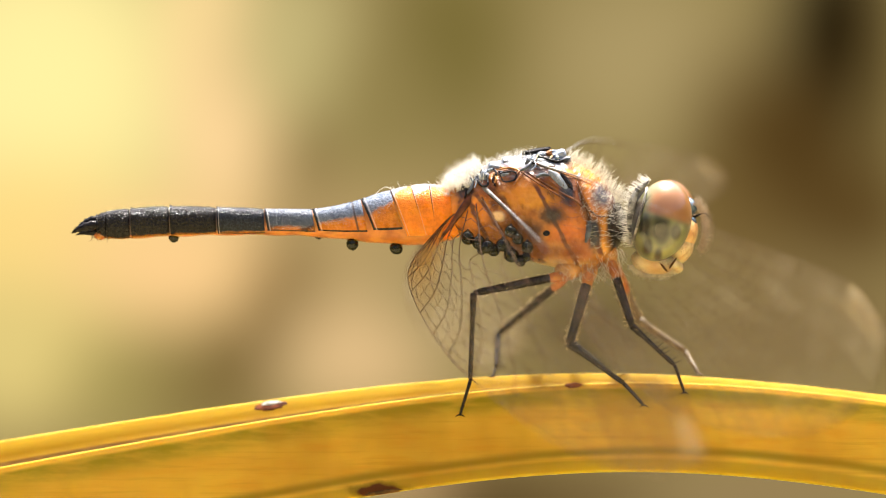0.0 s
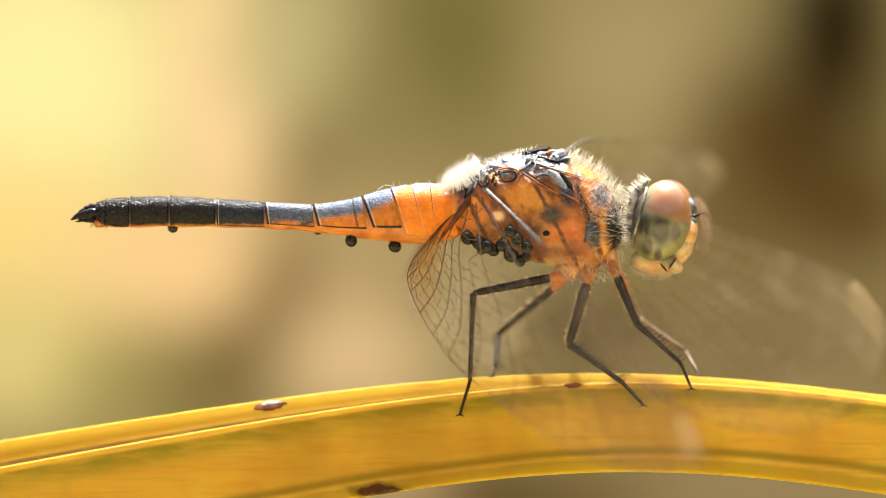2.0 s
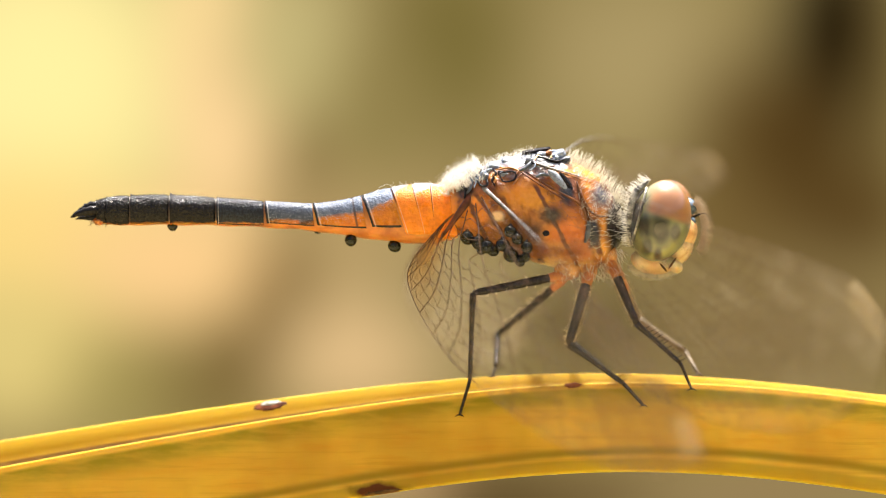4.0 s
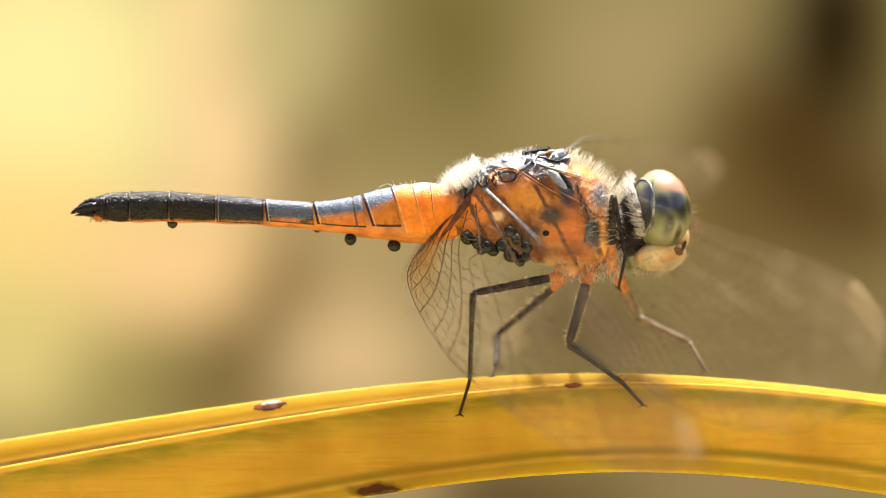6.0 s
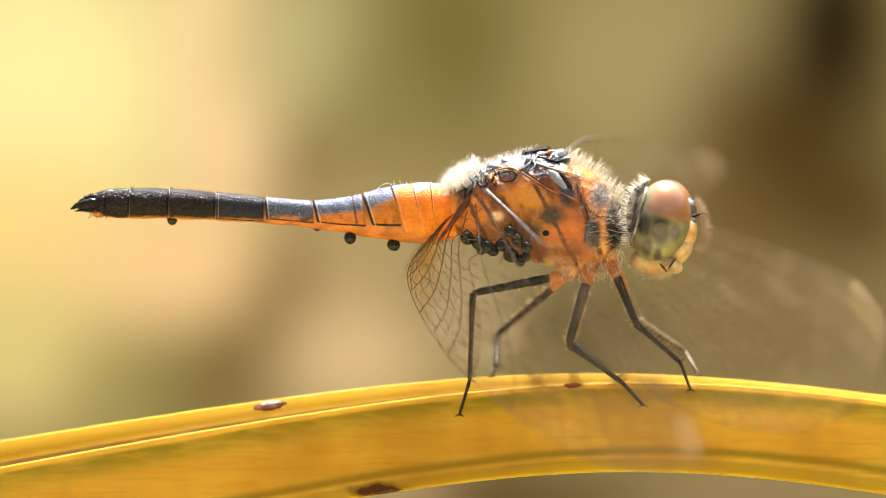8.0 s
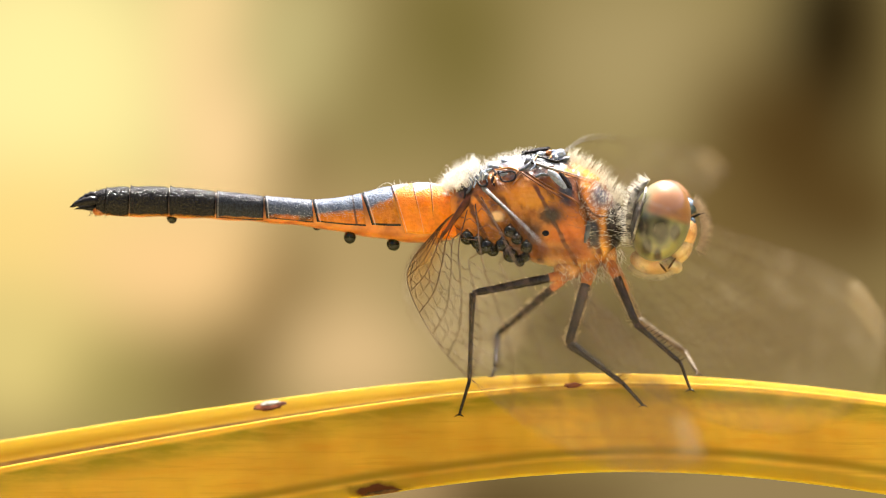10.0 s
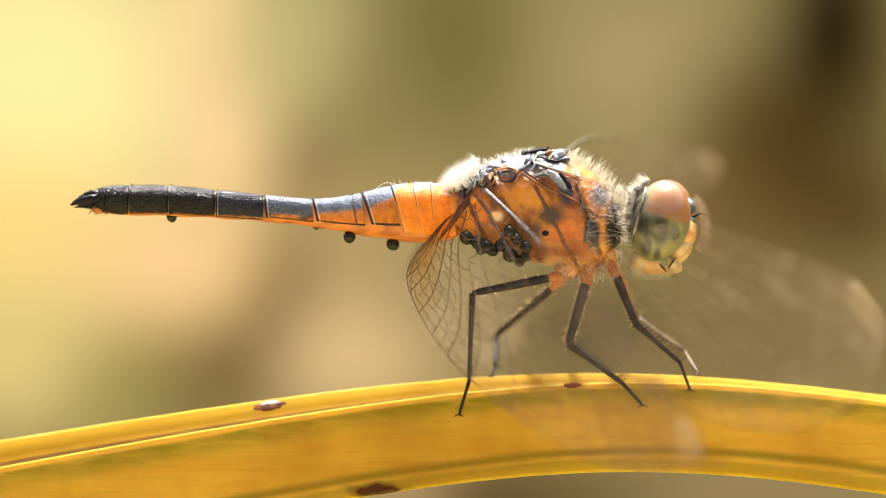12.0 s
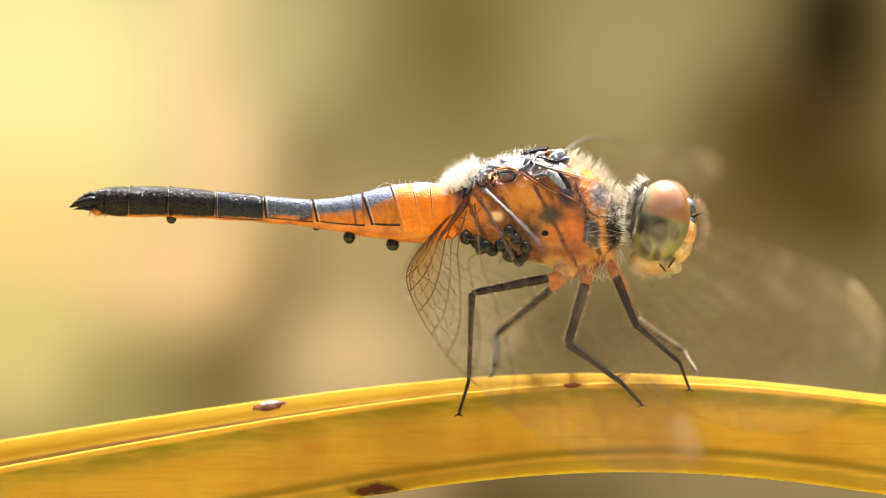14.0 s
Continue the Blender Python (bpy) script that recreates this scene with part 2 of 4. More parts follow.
    p.bump(p.math("ADD", p.math("MULTIPLY", p.noise(1.0, 2.0), 2.0), p.math("MULTIPLY", p.noise(5.0), 0.3)), 0.22)
    return p.m


def eye_paint(o):
    p = Paint("compound_eye", rough=0.3, sss=0.0, scale=0.5, radius=(1, 0.8, 0.5), coat=1.0, spec=0.25)
    p.b.inputs["Coat Roughness"].default_value = 0.2
    p.b.inputs["Coat IOR"].default_value = 1.7
    w = p.noise(0.9, 2.0)
    n = p.noise(0.35, 2.0)
    c = p.mix(p.step(n, 0.4, 0.62), (0.22, 0.225, 0.085), (0.13, 0.145, 0.055))
    for px, pz, r in ((0.02, -0.5, 0.76), (-0.85, -0.3, 0.52), (-0.68, -1.38, 0.44), (0.82, -0.6, 0.36), (-0.1, -1.8, 0.36)):
        c = p.spot(c, Vector((px, -1.75, pz)), (r * 0.66, 2.6, r * 1.15), (0.004, 0.006, 0.002), 0.5, w)
    z = p.math("ADD", p.axis(2), p.math("MULTIPLY", p.axis(0), 0.3))
    rusty = p.mix(p.step(n, 0.35, 0.6), (0.46, 0.18, 0.05), (0.30, 0.13, 0.04))
    c = p.mix(p.math("MULTIPLY", p.step(z, 0.1, 0.5), p.step(p.math("SUBTRACT", p.axis(0), p.math("MULTIPLY", p.axis(2), 0.35)), -1.25, -0.55)), c, rusty)
    # the black back of the head, painted onto the eye's hind edge
    u = p.math("DIVIDE", p.math("SUBTRACT", p.axis(0), p.math("MULTIPLY", p.axis(2), 0.27)), 1.48)
    h = p.math("DIVIDE", p.axis(2), 2.26)
    r2 = p.math("ADD", p.math("MULTIPLY", u, u), p.math("MULTIPLY", h, h))
    rim = p.math("MULTIPLY", p.math("MULTIPLY", p.step(r2, 0.64, 0.72), p.step(u, -0.35, -0.55)), p.math("MULTIPLY", p.step(p.axis(2), -1.3, -0.8), p.step(p.axis(2), 1.5, 0.9)))
    c = p.mix(rim, c, (0.012, 0.011, 0.010))
    p.colour(c)
    facets = p.t.nodes.new("ShaderNodeTexVoronoi")
    facets.inputs["Scale"].default_value = 16.0
    p.link(p.mm, facets.inputs["Vector"])
    p.bump(facets.outputs["Distance"], 0.012, 0.6)
    return p.m


def wing_paint(name, root):
    """Clear, faintly hazy membrane with sun glints painted in as a veil; root: how much amber the inner hind part
    holds.
    """
    p = Paint(name, rough=0.12)
    amber = p.math("MULTIPLY", p.math("MULTIPLY", p.step(p.uv(1), 1.5, 0.5), root), p.step(p.uv(0), 0.5, 0.68))
    tint = p.mix(amber, (0.98, 0.97, 0.94), (1.0, 0.82, 0.45))
    clear = p.t.nodes.new("ShaderNodeBsdfTransparent")
    p.link(tint, clear.inputs[0])
    veil = p.t.nodes.new("ShaderNodeBsdfTranslucent")
    p.link(p.mix(amber, (0.58, 0.49, 0.33), (1.0, 0.52, 0.11)), veil.inputs[0])
    gloss = p.t.nodes.new("ShaderNodeBsdfGlossy")
    gloss.inputs["Roughness"].default_value = 0.18
    ripple = p.t.nodes.new("ShaderNodeBump")
    ripple.inputs["Distance"].default_value = 0.05 * MM
    p.link(p.noise(0.9, 3.0), ripple.inputs["Height"])
    p.link(ripple.outputs[0], gloss.inputs["Normal"])
    one = p.t.nodes.new("ShaderNodeMixShader")
    # patchy veil that stands in for blurred sun glints, stronger at the leading tip
    glint_patches = p.math("MULTIPLY_ADD", p.step(p.noise(0.5, 2.0), 0.44, 0.62), 0.8, p.math("MULTIPLY", p.step(p.noise(2.4, 3.0), 0.45, 0.65), 0.5))
    glint_haze = p.math("MULTIPLY", p.math("ADD", glint_patches, 0.25), p.step(p.uv(1), 0.3, 0.6))
    tip = p.math("MULTIPLY", p.step(p.uv(0), 0.3, 0.04), p.step(p.uv(1), 0.62, 0.85))
    glint_haze = p.math("ADD", glint_haze, p.math("MULTIPLY", tip, p.math("MULTIPLY_ADD", p.step(p.noise(0.8, 3.0), 0.35, 0.75), 0.7, 0.5)))
    p.link(p.math("ADD", p.math("MULTIPLY", amber, 0.4), p.math("MULTIPLY_ADD", glint_haze, 0.05 + 0.045 * root, 0.003)), one.inputs[0])
    p.link(clear.outputs[0], one.inputs[1])
    p.link(veil.outputs[0], one.inputs[2])
    two = p.t.nodes.new("ShaderNodeMixShader")
    two.inputs[0].default_value = 0.008
    p.link(one.outputs[0], two.inputs[1])
    p.link(gloss.outputs[0], two.inputs[2])
    p.link(two.outputs[0], p.out.inputs[0])
    return p.m


WING = wing_paint("clear_membrane", 0.0)
ROOT_WING = wing_paint("amber_rooted_membrane", 1.0)


def stigma_paint(name, clear_part):
    p = Paint(name, rough=0.5, spec=0.2)
    p.speckled((0.62, 0.48, 0.26), (0.48, 0.36, 0.18), 0.5)
    clear = p.t.nodes.new("ShaderNodeBsdfTransparent")
    mix = p.t.nodes.new("ShaderNodeMixShader")
    mix.inputs[0].default_value = clear_part
    p.link(p.b.outputs[0], mix.inputs[1])
    p.link(clear.outputs[0], mix.inputs[2])
    p.link(mix.outputs[0], p.out.inputs[0])
    return p.m


STIGMA = stigma_paint("straw_pterostigma", 0.82)
FAINT_STIGMA = stigma_paint("faint_pterostigma", 0.93)


def leaf_paint():
    p = Paint("yellow_leaf", rough=0.65, sss=0.85, scale=0.55, radius=(1, 0.85, 0.25), spec=0.03)
    long = p.noise(0.8, 5.0, stretch=(0.3, 1.2, 1.2))
    fibre = p.noise(3.2, 4.0, stretch=(0.03, 1.5, 1.5))
    fleck = p.noise(1.6, 5.0, stretch=(0.22, 1.0, 1.0))
    v = p.math("ADD", p.uv(1), p.math("MULTIPLY", p.math("SUBTRACT", p.noise(0.5, 3.0, stretch=(0.5, 1, 1)), 0.5), 0.02))
    c = p.mix(p.step(long, 0.32, 0.7), (0.80, 0.54, 0.064), (0.74, 0.46, 0.052))
    c = p.mix(p.math("MULTIPLY", p.step(fleck, 0.52, 0.72), 0.5), c, (0.74, 0.40, 0.035))
    c = p.mix(p.math("MULTIPLY", p.step(fibre, 0.5, 0.75), 0.25), c, (0.40, 0.23, 0.016))
    # a greenish flush under the fold, a dark olive line near the margin
    green = p.math("MULTIPLY", p.step(v, 0.40, 0.43), p.step(v, 0.58, 0.44))
    c = p.mix(p.math("MULTIPLY", green, p.math("MULTIPLY_ADD", p.step(fleck, 0.35, 0.6), 0.5, 0.35)), c, (0.30, 0.27, 0.02))
    # far half, ridge and rim painted darker to hold down the sun on them
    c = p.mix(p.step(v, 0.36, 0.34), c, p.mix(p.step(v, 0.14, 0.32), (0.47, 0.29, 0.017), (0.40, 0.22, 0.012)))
    ridge = p.math("MULTIPLY", p.step(v, 0.345, 0.36), p.step(v, 0.42, 0.39))
    c = p.mix(p.math("MAXIMUM", ridge, p.step(v, 0.14, 0.10)), c, (0.42, 0.265, 0.03))
    # shade painted into the fold, just behind the ridge
    crease_shade = p.math("MULTIPLY", p.step(p.uv(1), 0.272, 0.29), p.step(p.uv(1), 0.352, 0.34))
    c = p.mix(crease_shade, c, (0.15, 0.07, 0.008))
    olive_line = p.math("MULTIPLY", p.step(v, 0.765, 0.80), p.step(v, 0.84, 0.805))
    c = p.mix(p.math("MULTIPLY", olive_line, 0.75), c, (0.26, 0.20, 0.015))
    c = p.mix(p.math("MULTIPLY", p.step(v, 0.84, 0.87), 0.8), c, (0.50, 0.36, 0.03))
    blotch = p.noise(0.16, 3.0, stretch=(1.2, 1.0, 0.6))
    c = p.mix(p.math("MULTIPLY", p.step(blotch, 0.45, 0.68), 0.4), c, (0.44, 0.24, 0.02))
    # brown decay that eats into the near margin
    rot = p.math3("DIVIDE", p.math3("SUBTRACT", p.mm, (-3.3, -1.4, 187.1)), (1.7, 3.0, 0.42))
    rot = p.math("ADD", p.math3("LENGTH", rot, 0), p.math("MULTIPLY", p.math("SUBTRACT", p.noise(1.2, 5.0), 0.5), 1.1))
    c = p.mix(p.math("MULTIPLY", p.step(rot, 1.35, 0.85), 0.8), c, (0.26, 0.17, 0.015))
    c = p.mix(p.step(rot, 0.92, 0.6), c, (0.13, 0.045, 0.014))
    p.colour(c)
    p.bump(p.math("ADD", fibre, long), 0.012)
    glow = p.t.nodes.new("ShaderNodeBsdfTranslucent")
    p.link(c, glow.inputs[0])
    mix = p.t.nodes.new("ShaderNodeMixShader")
    mix.inputs[0].default_value = 0.3
    p.link(p.b.outputs[0], mix.inputs[1])
    p.link(glow.outputs[0], mix.inputs[2])
    p.link(mix.outputs[0], p.out.inputs[0])
    return p.m


LEAF = leaf_paint()


def soil_paint(name, first, second, third):
    p = Paint(name, rough=0.95)
    a = p.noise(0.02, 6.0)
    b = p.noise(0.3, 4.0)
    c = p.mix(p.step(a, 0.35, 0.65), first, second)
    p.colour(p.mix(p.step(b, 0.4, 0.7), c, third))
    p.bump(a, 10.0)
    return p.m


FAR = 0.45   # metres from the lens to the glowing backdrop
# soft patches of the thicket's sun and shade, painted in: place and half size in metres on the backdrop, then the
# colour
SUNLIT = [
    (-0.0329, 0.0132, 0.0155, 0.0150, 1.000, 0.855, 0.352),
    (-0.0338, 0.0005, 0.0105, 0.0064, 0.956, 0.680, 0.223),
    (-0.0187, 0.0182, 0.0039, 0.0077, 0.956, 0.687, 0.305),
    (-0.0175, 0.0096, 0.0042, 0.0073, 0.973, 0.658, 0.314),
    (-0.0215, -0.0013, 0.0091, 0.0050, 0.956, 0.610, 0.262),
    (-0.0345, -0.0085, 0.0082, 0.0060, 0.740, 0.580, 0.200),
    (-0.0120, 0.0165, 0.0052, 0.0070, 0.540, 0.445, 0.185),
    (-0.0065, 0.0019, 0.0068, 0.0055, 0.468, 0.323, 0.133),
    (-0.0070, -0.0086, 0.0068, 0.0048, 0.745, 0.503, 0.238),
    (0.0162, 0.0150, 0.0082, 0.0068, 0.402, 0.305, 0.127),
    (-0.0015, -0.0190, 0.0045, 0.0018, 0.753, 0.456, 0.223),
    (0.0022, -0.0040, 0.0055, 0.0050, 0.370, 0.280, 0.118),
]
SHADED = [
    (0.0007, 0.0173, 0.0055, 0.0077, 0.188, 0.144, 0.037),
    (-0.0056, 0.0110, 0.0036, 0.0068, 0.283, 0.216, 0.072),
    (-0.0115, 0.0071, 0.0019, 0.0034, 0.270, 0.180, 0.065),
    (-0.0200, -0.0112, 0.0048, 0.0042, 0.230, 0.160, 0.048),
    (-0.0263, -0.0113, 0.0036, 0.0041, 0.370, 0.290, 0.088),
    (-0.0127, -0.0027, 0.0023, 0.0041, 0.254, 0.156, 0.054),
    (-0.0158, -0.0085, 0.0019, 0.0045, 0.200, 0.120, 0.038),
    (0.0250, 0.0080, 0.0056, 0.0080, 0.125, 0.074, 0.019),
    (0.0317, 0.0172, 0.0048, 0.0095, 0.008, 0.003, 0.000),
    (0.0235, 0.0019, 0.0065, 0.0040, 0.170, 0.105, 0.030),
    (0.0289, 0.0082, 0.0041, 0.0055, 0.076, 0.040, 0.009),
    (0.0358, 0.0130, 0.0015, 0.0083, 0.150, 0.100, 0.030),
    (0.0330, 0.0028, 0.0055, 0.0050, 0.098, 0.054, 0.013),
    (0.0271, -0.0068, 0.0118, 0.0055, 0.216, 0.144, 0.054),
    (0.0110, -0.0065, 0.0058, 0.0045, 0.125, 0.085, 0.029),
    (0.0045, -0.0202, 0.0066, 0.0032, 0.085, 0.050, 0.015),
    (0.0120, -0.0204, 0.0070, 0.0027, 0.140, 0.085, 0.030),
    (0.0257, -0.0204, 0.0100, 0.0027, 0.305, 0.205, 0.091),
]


# self-lit sheet: the distant thicket's light, shade and blur are all in its colour
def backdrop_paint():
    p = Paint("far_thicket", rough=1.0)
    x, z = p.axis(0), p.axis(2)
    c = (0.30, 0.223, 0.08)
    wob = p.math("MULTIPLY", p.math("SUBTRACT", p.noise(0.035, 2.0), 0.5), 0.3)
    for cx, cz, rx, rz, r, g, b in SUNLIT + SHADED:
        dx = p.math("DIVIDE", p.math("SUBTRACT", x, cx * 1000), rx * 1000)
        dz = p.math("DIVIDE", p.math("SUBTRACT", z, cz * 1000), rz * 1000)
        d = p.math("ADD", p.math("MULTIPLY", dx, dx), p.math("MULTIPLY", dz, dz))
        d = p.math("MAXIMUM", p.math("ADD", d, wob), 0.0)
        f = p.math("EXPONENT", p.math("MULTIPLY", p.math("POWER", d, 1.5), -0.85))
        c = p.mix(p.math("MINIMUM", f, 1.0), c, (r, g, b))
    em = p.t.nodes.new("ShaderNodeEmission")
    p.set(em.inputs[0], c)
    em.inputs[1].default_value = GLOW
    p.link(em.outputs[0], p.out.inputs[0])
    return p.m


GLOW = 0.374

# ---- mesh helpers ----
ORIGIN = {}


def finish(name, bm, material, smooth=True):
    data = bpy.data.meshes.new(name)
    bmesh.ops.recalc_face_normals(bm, faces=bm.faces)
    for f in bm.faces:
        f.smooth = smooth
    bm.to_mesh(data)
    bm.free()
    data.materials.append(material)
    return data


def part(name, bm, material, parent, label="", origin=None):
    """Links a mesh drawn in millimetres as one part under a thing or a part; it turns about origin."""
    o = ORIGIN[parent] if origin is None else origin
    for v in bm.verts:
        v.co = (v.co - o) * MM
    ob = new(name, finish(name, bm, material))
    ob.parent = parent
    ob.location = (o - ORIGIN[parent]) * MM
    ORIGIN[ob] = o
    return tagged(ob, label)


def thing(name, origin, label, category, group=""):
    ob = new(name)
    ob.empty_display_size = 0.002
    ob.location = at(origin)
    ORIGIN[ob] = origin
    return tagged(ob, label, category, group)


def curve(points, n):
    """n + 1 places along a smooth line through points."""
    p = [points[0] * 2 - points[1], *points, points[-1] * 2 - points[-2]]
    out = []
    for i in range(n + 1):
        u = i / n * (len(points) - 1)
        k = min(int(u), len(points) - 2)
        t = u - k
        a, b, c, d = p[k:k + 4]
        out.append(0.5 * (2 * b + (c - a) * t + (2 * a - 5 * b + 4 * c - d) * t * t + (3 * b - a - 3 * c + d) * t ** 3))
    return out


def skin(bm, rings, closed=True, caps=True, uv=True):
    """Faces over rings of places; UV: along, around."""
    layer = bm.loops.layers.uv.verify() if uv else None
    made = [[bm.verts.new(q) for q in ring] for ring in rings]
    m, n = len(rings), len(rings[0])
    for i in range(m - 1):
        for j in range(n if closed else n - 1):
            k = (j + 1) % n
            f = bm.faces.new((made[i][j], made[i][k], made[i + 1][k], made[i + 1][j]))
            if uv:
                for loop, (a, b) in zip(f.loops, ((i, j), (i, j + 1), (i + 1, j + 1), (i + 1, j))):
                    loop[layer].uv = (a / (m - 1), b / (n if closed else n - 1))
    if caps and closed:
        bm.faces.new(made[0])
        bm.faces.new(made[-1])
    return made


def tube(bm, points, radii, n=8, flat=1.0, uv=False):
    """A round limb along points; flat squeezes it along y."""
    side = Vector((0, 1, 0))
    rings = []
    for i, q in enumerate(points):
        d = (points[min(i + 1, len(points) - 1)] - points[max(i - 1, 0)]).normalized()
        a = side - d * side.dot(d)
        if a.length < 0.05:
            a = Vector((1, 0, 0)) - d * d.x
        a.normalize()
        b = d.cross(a)
        r = radii[i] if isinstance(radii, (list, tuple)) else radii
        rings.append([q + a * (r * flat * math.cos(2 * math.pi * k / n)) + b * (r * math.sin(2 * math.pi * k / n)) for k in range(n)])
    skin(bm, rings, uv=uv)


def blob(bm, centre, size, turn=None, n=20, m=14, shape=None):
    """An ellipsoid; shape(v) may reshape its unit ball."""
    turn = turn or Matrix.Identity(3)
    rings = []
    for i in range(1, m):
        a = math.pi * i / m
        ring = []
        for k in range(n):
            b = 2 * math.pi * k / n
            v = Vector((math.sin(a) * math.cos(b), math.sin(a) * math.sin(b), math.cos(a)))
            if shape:
                v = shape(v)
            ring.append(centre + turn @ Vector((v.x * size[0], v.y * size[1], v.z * size[2])))
        rings.append(ring)
    made = skin(bm, rings, caps=False, uv=False)
    for ring, z in ((made[0], 1), (made[-1], -1)):
        v = Vector((0, 0, z))
        if shape:
            v = shape(v)
        top = bm.verts.new(centre + turn @ Vector((v.x * size[0], v.y * size[1], v.z * size[2])))
        for k in range(n):
            bm.faces.new((ring[k], ring[(k + 1) % n], top))


def hair(bm, root, way, length, r, bend=0.25):
    """One bent, tapering hair."""
    way = way.normalized()
    a = way.orthogonal().normalized()
    b = way.cross(a)
    curl = (a * random.uniform(-1, 1) + b * random.uniform(-1, 1)) * bend * length
    mid = root + way * length * 0.55 + curl * 0.3
    end = bm.verts.new(root + way * length + curl)
    low = [bm.verts.new(root + (a * math.cos(k * 2.094) + b * math.sin(k * 2.094)) * r) for k in range(3)]
    up = [bm.verts.new(mid + (a * math.cos(k * 2.094) + b * math.sin(k * 2.094)) * r * 0.7) for k in range(3)]
    for k in range(3):
        j = (k + 1) % 3
        bm.faces.new((low[k], low[j], up[j], up[k]))
        bm.faces.new((up[k], up[j], end))


# ---- ground and distance ----
bm = bmesh.new()
for q in ((-900, -900), (900, -900), (900, 900), (-900, 900)):
    bm.verts.new((*q, 0))
bm.faces.new(bm.verts)
ground = new("ground", finish("ground", bm, soil_paint("dry_ground", (0.40, 0.32, 0.16), (0.26, 0.22, 0.10), (0.5, 0.41, 0.22))))
tagged(ground, "dry tan soil under the leaf", "ground", kind="structure")

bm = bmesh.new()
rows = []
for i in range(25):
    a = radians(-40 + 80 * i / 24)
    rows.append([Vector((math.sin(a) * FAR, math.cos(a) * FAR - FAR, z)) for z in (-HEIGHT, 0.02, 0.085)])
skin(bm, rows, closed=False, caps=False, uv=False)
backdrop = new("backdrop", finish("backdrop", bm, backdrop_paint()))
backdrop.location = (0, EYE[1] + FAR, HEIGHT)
tagged(backdrop, "glowing backdrop painted as a blurred sunlit yellow and brown thicket behind the leaf", "backdrop", kind="structure")

# unseen ring wall, added to bound the sky and temper the fill light
bm = bmesh.new()
rows = []
for i in range(33):
    a = radians(55 + 250 * i / 32)
    rows.append([Vector((math.sin(a) * 1.1, math.cos(a) * 1.1 + EYE[1], z)) for z in (0.0, 0.25, 0.5)])
skin(bm, rows, closed=False, caps=False, uv=False)
thicket = new("thicket", finish("thicket", bm, soil_paint("dry_thicket", (0.19, 0.17, 0.07), (0.12, 0.12, 0.045), (0.26, 0.22, 0.10))))
tagged(thicket, "unseen olive wall around the place, added to shape the fill light", "thicket", kind="structure")


# ---- the leaf ----
# cross-section from the far rim over the fold to the near margin and back underneath:
# x of the crest, height of the crest, fall, depth, place across (0 to 1)
SECTION = [
    (8.10, -6.91, 2.73, 1.4, 0.02),
    (8.09, -6.72, 2.73, 1.35, 0.05),
    (8.09, -6.66, 2.73, 1.2, 0.08),
    (8.18, -6.72, 2.76, 1.05, 0.11),
    (9.29, -7.04, 2.91, 0.6, 0.24),
    (10.34, -7.37, 3.09, 0.3, 0.33),
    (10.49, -7.19, 3.09, 0.1, 0.355),
    (10.49, -7.15, 3.09, 0.02, 0.37),
    (10.48, -7.23, 3.09, -0.08, 0.39),
    (10.48, -7.54, 3.15, -0.2, 0.43),
    (10.72, -8.75, 3.27, -0.5, 0.58),
    (10.97, -10.12, 3.39, -0.9, 0.74),
    (11.09, -10.79, 3.45, -1.0, 0.80),
    (10.72, -11.23, 3.48, -1.15, 0.85),
    (10.17, -11.77, 3.55, -1.5, 0.93),
    (10.17, -11.96, 3.55, -1.4, 0.95),
    (10.64, -11.25, 3.48, -0.8, 0.96),
    (10.80, -9.37, 3.27, -0.35, 0.97),
    (10.50, -8.04, 3.09, 0.35, 0.98),
    (9.30, -7.57, 2.91, 1.0, 0.99),
]
REACH = 15.15


def leaf_place(row, x):
    """The place on one line of the leaf at x: a flattened arch that bends down to the ground at both ends."""
    crest, top, fall, deep, _ = row
    z = top - fall * (math.sqrt(1 + ((x - crest) / REACH) ** 2) - 1)
    far = max(0.0, abs(x - 4) - 32)
    z -= far * far * 0.0105
    near = 1 + deep / 300
    return V(x * near, deep * (1.0 - 0.0035 * far), z * near)


